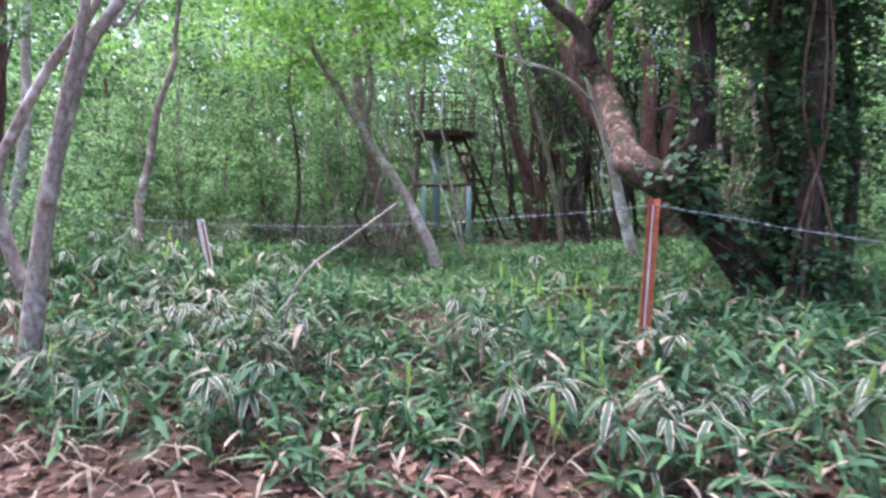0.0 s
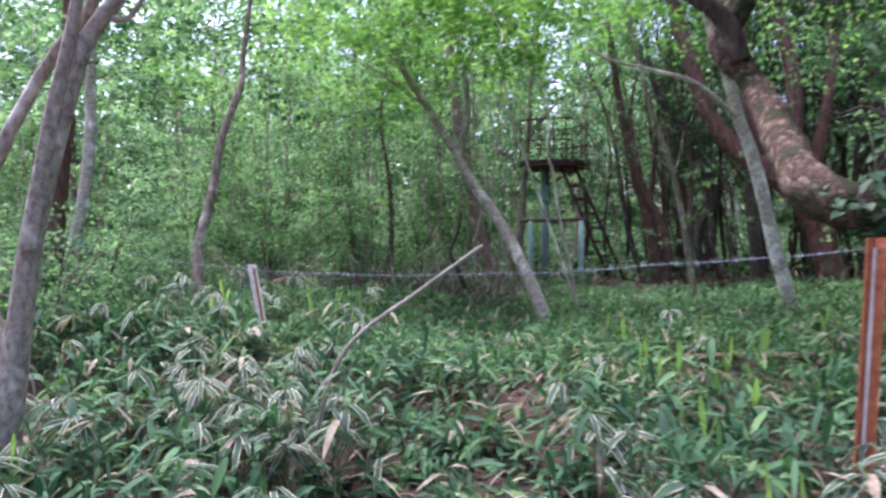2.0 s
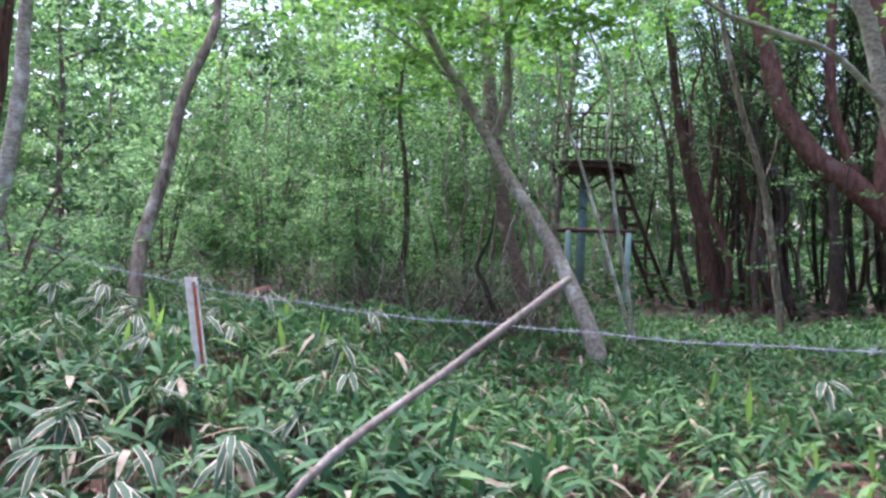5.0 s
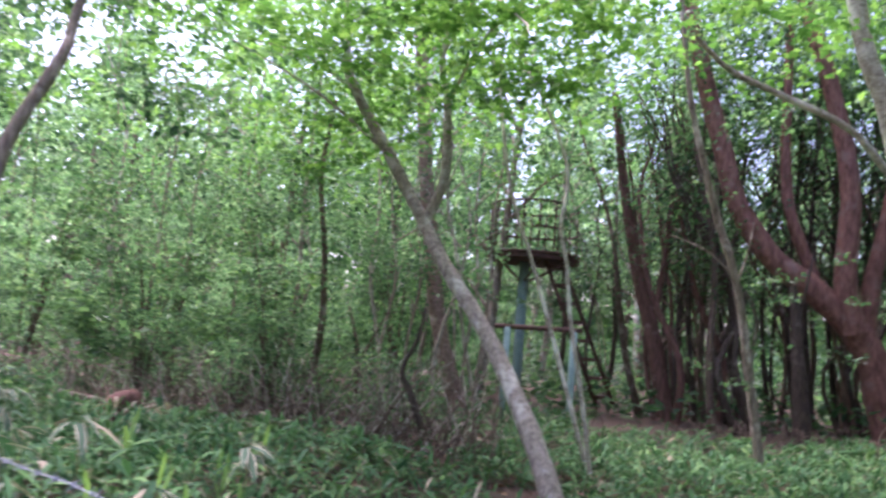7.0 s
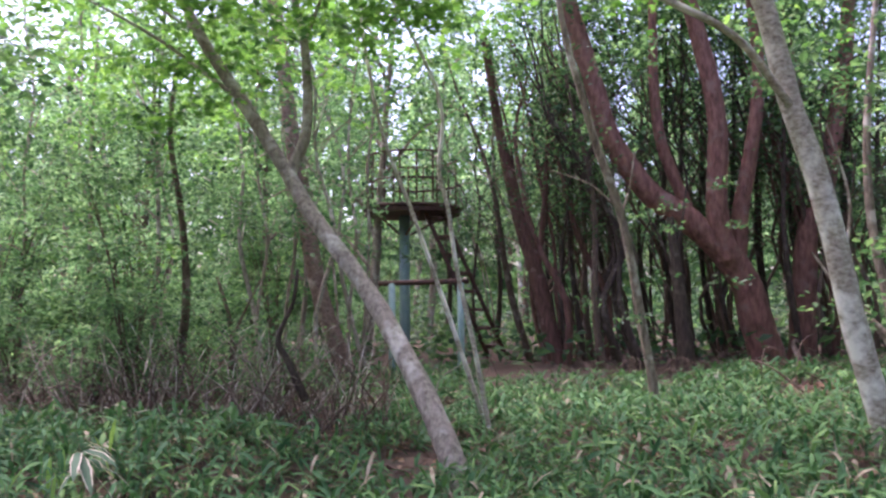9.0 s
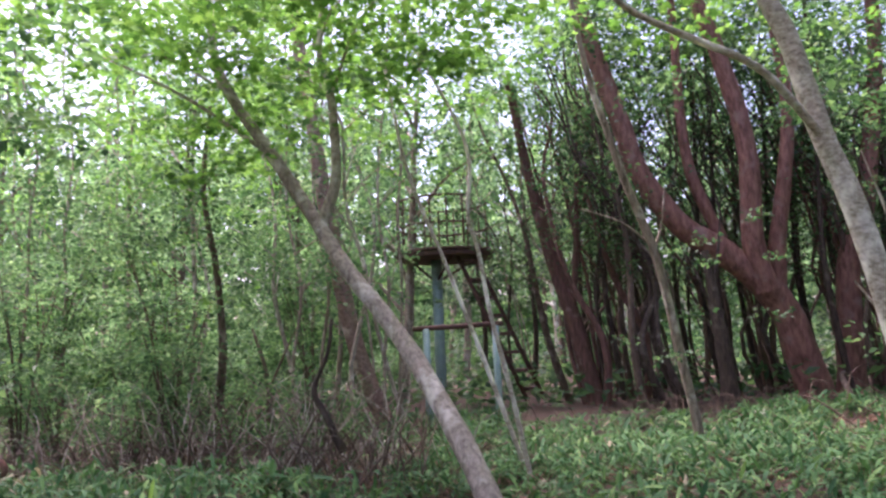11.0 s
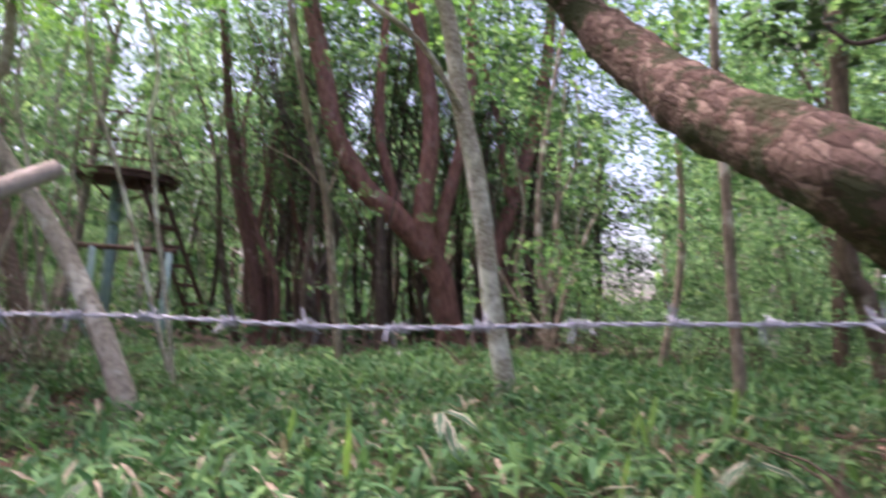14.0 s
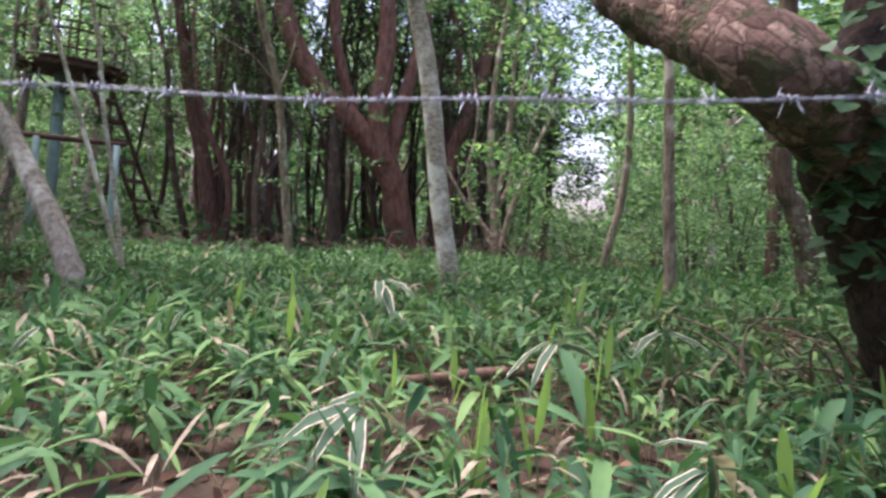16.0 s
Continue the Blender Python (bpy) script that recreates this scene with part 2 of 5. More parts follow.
def soil_material():
    m, nt, p = material("forest_soil")
    n = noise_tex(nt, 3.0, None, 8, 0.7)
    f = noise_tex(nt, 45, None, 6, 0.7)
    c = ramp(nt, n, [(0.35, (0.035, 0.024, 0.016)), (0.55, (0.085, 0.05, 0.034)), (0.7, (0.06, 0.055, 0.03))])
    c = mix(nt, 0.6, c, ramp(nt, f, [(0.3, (0.5, 0.48, 0.45)), (0.7, (1.5, 1.4, 1.3))]), "MULTIPLY")
    nt.links.new(c, p.inputs["Base Color"])
    p.inputs["Roughness"].default_value = 0.95
    bump(nt, p, f, 0.8, 0.02)
    return m


SOIL = soil_material()


# ---- mesh helpers ----
def mesh_of(name, verts, faces, mat, smooth=True, uvs=None):
    me = bpy.data.meshes.new(name)
    verts = np.asarray(verts, dtype=np.float32)
    if isinstance(faces, np.ndarray):
        n, k = faces.shape
        me.vertices.add(len(verts))
        me.vertices.foreach_set("co", verts.ravel())
        me.loops.add(n * k)
        me.loops.foreach_set("vertex_index", faces.ravel().astype(np.int32))
        me.polygons.add(n)
        me.polygons.foreach_set("loop_start", np.arange(0, n * k, k, dtype=np.int32))
        if uvs is not None:
            layer = me.uv_layers.new(name="UVMap")
            layer.data.foreach_set("uv", np.asarray(uvs, dtype=np.float32)[faces.ravel()].ravel())
        me.update(calc_edges=True)
    else:
        me.from_pydata([tuple(v) for v in verts], [], faces)
    me.polygons.foreach_set("use_smooth", [smooth] * len(me.polygons))
    me.materials.append(mat)
    me.update()
    return me


def empty(name, place=(0, 0, 0)):
    ob = new(name)
    ob.empty_display_size = 0.1
    ob.location = place
    return ob


def child(name, me, parent, label="", m=None):
    ob = new(name, me)
    ob.parent = parent
    if m is not None:
        ob.matrix_basis = m
    if label:
        ob["label"] = label
    return ob


def part(name, bm, mat, parent, label=""):
    me = bpy.data.meshes.new(name)
    bm.to_mesh(me)
    bm.free()
    me.materials.append(mat)
    return child(name, me, parent, label)


def spline(pts, n):
    """Smooth curve through the control points."""
    p = np.asarray(pts, dtype=float)
    p = np.vstack([2 * p[0] - p[1], p, 2 * p[-1] - p[-2]])
    out = []
    t = np.linspace(0, len(p) - 3 - 1e-6, n)
    for u in t:
        i = int(u)
        f = u - i
        a, b, c, d = p[i:i + 4]
        out.append(0.5 * (2 * b + (c - a) * f + (2 * a - 5 * b + 4 * c - d) * f * f + (3 * b - a - 3 * c + d) * f ** 3))
    return np.array(out)


def tube_arrays(path, radii, sides, rough=0.0, lump=3.0):
    n = len(path)
    tang = np.gradient(path, axis=0)
    tang /= np.linalg.norm(tang, axis=1)[:, None] + 1e-9
    ref = np.array((0.31, 0.95, 0.05))
    a = np.cross(tang, ref)
    a /= np.linalg.norm(a, axis=1)[:, None] + 1e-9
    b = np.cross(tang, a)
    ang = np.linspace(0, 2 * np.pi, sides, endpoint=False) - np.pi / 2
    ring = np.cos(ang)[None, :, None] * a[:, None, :] + np.sin(ang)[None, :, None] * b[:, None, :]
    r = np.repeat(np.asarray(radii)[:, None], sides, 1)
    if rough:
        for i in range(n):
            for j in range(sides):
                q = Vector(path[i]) * lump + Vector(ring[i, j]) * 0.9
                r[i, j] *= 1 + rough * noise.noise(q) + 0.5 * rough * noise.noise(q * 3.1)
    v = (path[:, None, :] + ring * r[:, :, None]).reshape(-1, 3)
    i, j = np.meshgrid(np.arange(n - 1), np.arange(sides), indexing="ij")
    k = (j + 1) % sides
    f = np.stack([i * sides + j, i * sides + k, (i + 1) * sides + k, (i + 1) * sides + j], -1).reshape(-1, 4)
    return v, f


def tube(name, pts, r0, r1, mat, sides=10, rings=24, rough=0.12, flare=0.0, lump=3.0, power=1.0):
    path = spline(pts, rings)
    u = np.linspace(0, 1, rings)
    rad = r0 + (r1 - r0) * u ** power + flare * np.exp(-u * 14)
    v, f = tube_arrays(path, rad, sides, rough, lump)
    return mesh_of(name, v, f, mat)


def join_tubes(name, tubes, mat):
    vs, fs, base = [], [], 0
    for v, f in tubes:
        vs.append(v)
        fs.append(f + base)
        base += len(v)
    return mesh_of(name, np.vstack(vs), np.vstack(fs), mat)


def unit(a):
    return a / (np.linalg.norm(a, axis=1)[:, None] + 1e-9)


def leaves_mesh(name, base, aim, up, length, width, mat):
    """Broad leaves folded along the midrib, one island each."""
    n = len(base)
    aim = unit(aim)
    side = unit(np.cross(aim, up))
    nrm = np.cross(side, aim)
    L, W = length[:, None], width[:, None]
    mid = base + aim * L * 0.45
    left = mid + side * W * 0.5 + nrm * W * 0.14
    right = mid - side * W * 0.5 + nrm * W * 0.14
    tip = base + aim * L - nrm * L * 0.10
    v = np.stack([base, left, tip, right], 1).reshape(-1, 3)
    k = np.arange(n)[:, None] * 4
    f = np.vstack([k + np.array([[0, 2, 1]]), k + np.array([[0, 3, 2]])])
    return mesh_of(name, v, f, mat, smooth=False)


LOBES = [(0.0, 0.0), (0.50, 0.20), (0.20, 0.40), (0.46, 0.78), (0.13, 0.66), (0.0, 1.05), (-0.13, 0.66), (-0.46, 0.78), (-0.20, 0.40), (-0.50, 0.20)]


def lobed_mesh(name, base, aim, up, length, mat):
    """Five-lobed leaves, slightly cupped, one island each."""
    n = len(base)
    aim = unit(aim)
    side = unit(np.cross(aim, up))
    nrm = np.cross(side, aim)
    L = length[:, None]
    vs = [base + aim * L * 0.42]
    for x, y in LOBES:
        vs.append(base + side * L * x + aim * L * y - nrm * L * (0.10 * abs(x) + 0.12 * max(0, y - 0.4)))
    v = np.stack(vs, 1).reshape(-1, 3)
    tri = np.array([(0, k + 1, (k + 1) % 10 + 1) for k in range(10)])
    f = (np.arange(n)[:, None, None] * 11 + tri[None]).reshape(-1, 3)
    return mesh_of(name, v, f, mat, smooth=False)


def tier_leaves(name, centres, radii, per, size, mat):
    """Lobed leaves held level in thin tiers round the given centres."""
    centres, radii = np.asarray(centres, dtype=float), np.asarray(radii, dtype=float)
    idx = np.repeat(np.arange(len(centres)), per)
    n = len(idx)
    a, d = rng.uniform(0, 2 * np.pi, n), rng.random(n) ** 0.6
    tilt = rng.normal(size=(len(centres), 2)) * 0.22
    off = np.stack([np.cos(a) * d, np.sin(a) * d, rng.normal(size=n) * 0.09], -1)
    off[:, 2] += (off[:, :2] * tilt[idx]).sum(1) - 0.16 * d * d
    base = centres[idx] + off * (radii[idx] * 1.25)[:, None]
    aim = np.stack([np.cos(a), np.sin(a), np.full(n, -0.35)], -1) + rng.normal(size=(n, 3)) * (0.5, 0.5, 0.25)
    up = np.tile((0.0, 0.0, 1.0), (n, 1)) + rng.normal(size=(n, 3)) * 0.28
    return lobed_mesh(name, base, aim, up, size * rng.uniform(0.6, 1.2, n), mat)


def spray_leaves(name, centres, radii, per, size, mat, flat=0.45, spread=0.9):
    """Leaves in flattish sprays round the given centres."""
    centres, radii = np.asarray(centres, dtype=float), np.asarray(radii, dtype=float)
    idx = np.repeat(np.arange(len(centres)), per)
    n = len(idx)
    off = rng.normal(size=(n, 3))
    off = unit(off) * rng.random((n, 1)) ** 0.45
    off[:, 2] *= flat
    base = centres[idx] + off * radii[idx][:, None]
    aim = off * 0.7 + rng.normal(size=(n, 3)) * spread
    aim[:, 2] = aim[:, 2] * 0.4 - 0.18
    up = np.tile((0.0, 0.0, 1.0), (n, 1)) + rng.normal(size=(n, 3)) * 0.45
    length = size * rng.uniform(0.65, 1.35, n)
    return leaves_mesh(name, base, aim, up, length, length * rng.uniform(0.45, 0.7, n), mat)


def blades(name, base, aim, length, width, droop, mat):
    """Long bamboo-grass blades, bent, with a crease along the middle."""
    n = len(base)
    aim = unit(aim)
    side = unit(np.cross(aim, np.tile((0.0, 0.0, 1.0), (n, 1)) + rng.normal(size=(n, 3)) * 0.25))
    nrm = np.cross(side, aim)
    rows = [(0.0, 0.0), (0.22, 0.85), (0.58, 1.0), (0.84, 0.6), (1.0, 0.0)]
    vs, uv = [], []
    for t, w in rows:
        c = base + aim * (length * t)[:, None] + np.array((0, 0, -1.0)) * (droop * length * t * t)[:, None]
        if w == 0:
            vs.append(c)
            uv.append((0.5, t))
        else:
            h = (width * 0.5 * w)[:, None]
            vs += [c + side * h + nrm * h * 0.3, c, c - side * h + nrm * h * 0.3]
            uv += [(0.0, t), (0.5, t), (1.0, t)]
    m = len(vs)
    v = np.stack(vs, 1).reshape(-1, 3)
    uvs = np.tile(np.array(uv), (n, 1))
    tri = [(0, 2, 1), (0, 3, 2)]
    for r in (1, 4):
        for a in (0, 1):
            p, q = r + a, r + a + 1
            tri += [(p, q, q + 3), (p, q + 3, p + 3)]
    tri += [(7, 8, 10), (8, 9, 10)]
    f = (np.arange(n)[:, None, None] * m + np.array(tri)[None]).reshape(-1, 3)
    return mesh_of(name, v, f, mat, uvs=uvs)


# ---- the ground ----
def smooth(a, b, x):
    t = np.clip((x - a) / (b - a), 0, 1)
    return t * t * (3 - 2 * t)


def height(x, y):
    """Level forest track, a low bank, then the gently rising floor of the wood."""
    h = np.interp(y + 0.08 * x, [3.4, 5.0, 6.5, 9.0, 12.0, 40.0], [-0.1, 0.17, 0.36, 0.47, 0.53, 0.9])
    h = h + 0.3 * smooth(-1.6, -3.4, x) * smooth(5.0, 7.0, y) * smooth(13.0, 9.5, y)
    h = h + (0.13 * np.clip(x / 2.0, -0.7, 1.4)) * smooth(6.5, 9.5, y) * smooth(17, 13, y)
    return h + 0.03 * np.sin(x * 1.7 + 0.6 * y) * np.sin(y * 1.3) * smooth(3.5, 6, y)


def ground():
    xs = np.concatenate([[-3000, -600, -150, -60], np.linspace(-30, 30, 121), [60, 150, 600, 3000]])
    ys = np.concatenate([[-3000, -600, -150, -50, -20, -8, -3], np.linspace(0, 40, 101), [60, 150, 600, 3000]])
    X, Y = np.meshgrid(xs, ys)
    Z = height(X, Y)
    near = (np.abs(X) < 31) & (Y > -1) & (Y < 41)
    Z = Z + near * rng.normal(size=X.shape) * 0.012
    w = len(xs)
    i, j = np.meshgrid(np.arange(len(ys) - 1), np.arange(w - 1), indexing="ij")
    f = np.stack([i * w + j, i * w + j + 1, (i + 1) * w + j + 1, (i + 1) * w + j], -1).reshape(-1, 4)
    ob = new("ground", mesh_of("ground", np.stack([X, Y, Z], -1).reshape(-1, 3), f, SOIL))
    tagged(ob, "dark brown forest soil with a low bank", "ground", kind="structure")


ground()


# control points of the stems near the walk
a_pts = [(-2.95, 4.68, 0.61), (-2.84, 4.73, 1.50), (-2.70, 4.79, 2.10), (-2.59, 4.83, 2.47), (-2.41, 4.91, 2.77), (-2.28, 4.96, 3.17), (-1.98, 5.26, 4.67)]
a_second = [(-2.83, 4.68, 1.37), (-2.70, 4.73, 2.10), (-2.61, 4.77, 2.55), (-2.55, 4.80, 3.00), (-2.50, 4.90, 4.20)]
a_third = [(-3.07, 4.74, 0.75), (-3.25, 4.68, 1.44), (-3.11, 4.74, 1.90), (-2.86, 4.84, 2.40), (-2.62, 4.93, 2.75), (-2.53, 4.97, 3.06), (-2.33, 5.17, 4.06)]
a_side = [(-2.48, 4.88, 2.62), (-2.37, 4.92, 2.62), (-2.25, 4.97, 2.81)]
b_pts = [(-4.25, 7.76, 1.07), (-4.33, 7.87, 1.40), (-4.27, 8.01, 1.94), (-4.25, 8.13, 2.51), (-4.13, 8.29, 3.06), (-4.18, 8.41, 3.48), (-3.98, 8.61, 5.68)]
c_pts = [(-1.40, 10.37, 0.59), (-1.65, 10.60, 1.03), (-2.11, 11.04, 1.66), (-2.63, 11.33, 2.26), (-2.97, 11.55, 2.73), (-3.38, 11.60, 3.35), (-3.83, 11.68, 4.01), (-4.01, 11.72, 4.46), (-4.11, 11.72, 5.76)]
c_limb = [(-2.92, 11.56, 2.70), (-2.77, 11.54, 3.10), (-2.78, 11.47, 3.81), (-2.85, 11.42, 4.29), (-2.65, 11.32, 5.19)]
d_pts = [(-3.48, 15.27, 0.73), (-3.79, 15.14, 1.71), (-4.04, 14.97, 3.22), (-4.16, 14.86, 4.27), (-4.29, 14.73, 5.48), (-4.38, 14.62, 6.54), (-4.38, 14.62, 8.04)]
e_pts = [(1.25, 10.40, 0.76), (1.09, 10.34, 1.36), (0.90, 10.25, 2.20), (0.72, 10.19, 2.76), (0.58, 10.13, 3.33), (0.43, 10.08, 3.76), (0.18, 9.98, 5.16)]
e_limb = [(0.70, 10.15, 2.74), (0.33, 9.79, 3.04), (-0.11, 9.44, 3.15), (-0.41, 9.11, 3.18), (-0.60, 8.79, 3.24)]
f_pts = [(2.41, 17.16, 0.77), (2.27, 17.10, 1.28), (2.10, 17.02, 1.87), (1.75, 16.93, 2.37), (1.24, 16.83, 2.82), (0.73, 16.74, 3.19), (0.21, 16.61, 3.94), (-0.05, 16.50, 4.79), (-0.41, 16.34, 6.05), (-0.81, 16.24, 7.85)]
f_2 = [(1.86, 16.86, 2.20), (1.70, 16.78, 2.87), (1.71, 16.65, 4.29), (1.44, 16.50, 5.55), (1.18, 16.39, 6.38), (0.68, 16.29, 7.98)]
f_3 = [(2.03, 17.09, 2.13), (2.08, 17.02, 2.90), (2.27, 16.95, 3.93), (2.38, 16.87, 4.96), (2.28, 16.76, 5.98), (2.28, 16.76, 7.18)]
f_4 = [(1.32, 17.03, 2.98), (0.96, 16.90, 3.92), (0.86, 16.81, 4.78), (0.85, 16.71, 5.81), (0.85, 16.71, 7.01)]
g_pts = [(3.15, 17.90, 0.90), (3.22, 17.90, 1.90), (3.30, 17.85, 2.70), (3.58, 17.80, 3.45), (3.74, 17.75, 4.40), (3.92, 17.60, 5.80), (3.95, 17.50, 7.50)]
g_limb = [(3.50, 17.76, 3.32), (3.25, 17.70, 4.00), (3.15, 17.65, 4.60), (2.85, 17.60, 5.50), (2.50, 17.60, 6.50)]
h_pts = [(1.10, 16.26, 0.91), (1.04, 16.20, 1.60), (0.98, 16.15, 2.20), (0.92, 16.12, 2.75)]
i_pts = [(0.18, 12.65, 0.81), (0.10, 12.60, 1.31), (-0.07, 12.48, 2.31), (-0.31, 12.38, 3.05), (-0.45, 12.32, 3.58), (-0.56, 12.27, 4.00), (-0.65, 12.20, 4.58), (-0.80, 12.10, 5.78)]
i_limb = [(-0.10, 12.47, 2.42), (-0.36, 12.42, 2.65), (-0.71, 12.36, 2.79)]
i_twig = [(-0.08, 12.48, 2.37), (-0.00, 12.46, 2.63), (0.05, 12.43, 2.95)]
j_pts = [(-0.67, 17.70, 0.71), (-0.95, 17.70, 2.00), (-1.18, 17.70, 2.80), (-1.38, 17.60, 3.70), (-1.55, 17.50, 4.60), (-1.75, 17.40, 6.00)]
l_pts = [(-1.27, 11.80, 0.54), (-1.38, 11.73, 1.21), (-1.51, 11.65, 1.87), (-1.57, 11.60, 2.35), (-1.64, 11.56, 2.68), (-1.60, 11.52, 3.11), (-1.72, 11.47, 3.54), (-2.12, 11.27, 4.34)]
l2_pts = [(-1.34, 11.99, 0.61), (-1.65, 11.86, 1.59), (-1.91, 11.76, 2.37), (-2.16, 11.66, 3.10), (-2.36, 11.76, 4.10)]
m_pts = [(2.25, 7.11, 0.61), (2.07, 7.10, 0.86), (1.91, 7.08, 1.08), (1.70, 7.03, 1.30), (1.55, 6.96, 1.48), (1.55, 6.95, 1.69), (1.66, 7.00, 1.99), (1.69, 7.07, 2.30), (1.69, 7.15, 2.71), (1.69, 7.25, 4.31)]
m_limb = [(1.61, 6.94, 1.52), (1.28, 6.83, 1.64), (1.12, 6.85, 1.74), (1.06, 7.09, 1.88), (1.01, 7.48, 2.10), (0.92, 7.84, 2.39), (0.82, 8.16, 2.69), (0.60, 8.19, 3.04), (0.73, 8.23, 3.37), (0.87, 8.28, 3.75), (0.97, 8.38, 4.95)]
m_limb2 = [(0.72, 8.11, 2.85), (0.60, 8.09, 3.19), (0.34, 8.02, 3.41), (0.10, 7.97, 3.69), (-0.40, 8.07, 4.39)]
m_stub = [(1.55, 6.97, 2.17), (1.42, 7.00, 2.25), (1.28, 7.04, 2.22), (1.18, 7.05, 2.27)]
n_pts = [(2.82, 9.85, 0.95), (2.73, 9.84, 1.58), (2.63, 9.82, 2.34), (2.51, 9.81, 3.18), (2.41, 9.81, 4.68)]
n2_pts = [(3.75, 12.59, 1.07), (3.84, 12.53, 1.69), (3.83, 12.48, 2.54), (3.73, 12.46, 3.37), (3.63, 12.46, 4.97)]
n3_pts = [(5.18, 11.09, 1.18), (4.99, 11.11, 1.71), (4.79, 11.14, 2.26), (4.69, 11.24, 5.26)]
o_pts = [(3.09, 14.39, 0.88), (2.99, 14.39, 1.44), (2.84, 14.38, 2.34), (2.80, 14.33, 3.33), (2.88, 14.23, 4.49), (2.98, 14.13, 5.49)]
o_2 = [(3.08, 14.28, 1.00), (3.18, 14.21, 1.62), (3.43, 14.07, 2.55), (3.66, 13.97, 3.11)]
o_3 = [(2.95, 14.31, 1.14), (2.53, 14.41, 1.62), (2.22, 14.48, 2.12)]
o_4 = [(2.99, 14.38, 1.60), (3.06, 14.31, 2.37), (3.02, 14.26, 3.36), (3.02, 14.18, 4.51)]
p_pts = [(-4.70, 13.08, 0.95), (-4.61, 13.03, 1.65), (-4.63, 12.95, 2.49), (-4.73, 12.85, 3.40), (-4.60, 12.76, 4.31)]
p2_pts = [(-4.35, 13.62, 0.80), (-4.33, 13.58, 1.20), (-4.38, 13.53, 1.55), (-4.50, 13.53, 1.90)]
dead_pts = [(-2.66, 11.32, 0.72), (-2.82, 11.27, 1.10), (-2.90, 11.24, 1.30), (-2.77, 11.22, 1.60), (-2.72, 11.20, 1.92)]
q1_pts = [(-6.76, 8.24, 1.07), (-6.75, 8.31, 1.91), (-6.72, 8.39, 2.66), (-6.72, 8.45, 3.36), (-6.67, 8.55, 6.36)]
q2_pts = [(-6.21, 7.97, 1.03), (-6.10, 8.09, 1.87), (-6.07, 8.17, 2.69), (-6.11, 8.21, 3.24), (-6.11, 8.31, 5.74)]
stick_pts = [(-1.27, 4.97, 0.12), (-1.24, 4.99, 0.50), (-1.12, 5.07, 0.89), (-0.91, 5.51, 1.155), (-0.71, 5.95, 1.392)]


# ---- trees that stand near the walk ----
def hz(x, y):
    return float(height(np.array(x, dtype=float), np.array(y, dtype=float)))


def rooted(pts):
    """Carry the foot of a stem down into the soil."""
    (x, y, z), (x2, y2, z2) = pts[0], pts[1]
    g = hz(x, y) - 0.06
    if z <= g + 0.02:
        return pts
    k = (g - z) / max(0.2, z2 - z)
    k = max(k, -1.5)
    return [(x + (x2 - x) * k * 0.6, y + (y2 - y) * k * 0.6, g)] + list(pts)


def along(pts, lo, hi, n, jitter):
    path = spline(pts, 40)
    t = rng.uniform(lo, hi, n) * 39
    return path[t.astype(int)] + rng.normal(size=(n, 3)) * jitter


def tree(kind, label, mat, trunk, r0, r1, limbs=(), crown=None, group="", sides=12, rings=30, flare=0.0, rough=0.12):
    """trunk: control points; limbs: (points, r0, r1); crown: (centres, radii, leaves each, leaf size, material)."""
    trunk = rooted(trunk)
    foot = Vector(trunk[0])
    ob = empty(kind, foot)
    tagged(ob, label, "tree", group)

    def local(pts):
        return [tuple(Vector(p) - foot) for p in pts]
    child("trunk", tube("trunk", local(trunk), r0, r1, mat, sides, rings, rough, flare), ob)
    for pts, a, b in limbs:
        child("limb", tube("limb", local(pts), a, b, mat, max(6, sides - 3), 20, rough), ob)
    if crown:
        c, r, per, size, lm = crown
        c = np.asarray(c) - np.array(foot)
        if lm is LEAF_CANOPY:
            child("crown", tier_leaves("crown", c, r, int(per * 0.7), size, lm), ob)
        else:
            child("crown", spray_leaves("crown", c, r, per, size, lm), ob)
    return ob


def cloud(centre, spread, n, rmin, rmax):
    c = np.asarray(centre) + rng.normal(size=(n, 3)) * np.asarray(spread)
    return c, rng.uniform(rmin, rmax, n)


# grey tree with three stems beside the track
# its crown is spread overhead, out of view, to dim the clearing
tree("forked_tree", "grey smooth-barked tree with three stems beside the track", BARK_SILVER, a_pts, 0.075, 0.028,
     [(a_second, 0.05, 0.02), (a_third, 0.05, 0.02), (a_side, 0.022, 0.008)],
     (*cloud((-1.8, 4.6, 5.4), (2.0, 1.7, 0.4), 70, 0.3, 0.6), 80, 0.085, LEAF_CANOPY), flare=0.03)
tree("slender_tree", "slender grey-brown tree with a bent stem in the undergrowth", BARK_GREY, b_pts, 0.065, 0.022, [],
     (*cloud((-4.0, 8.9, 4.3), (1.2, 1.0, 0.6), 34, 0.3, 0.6), 70, 0.08, LEAF_FRESH))
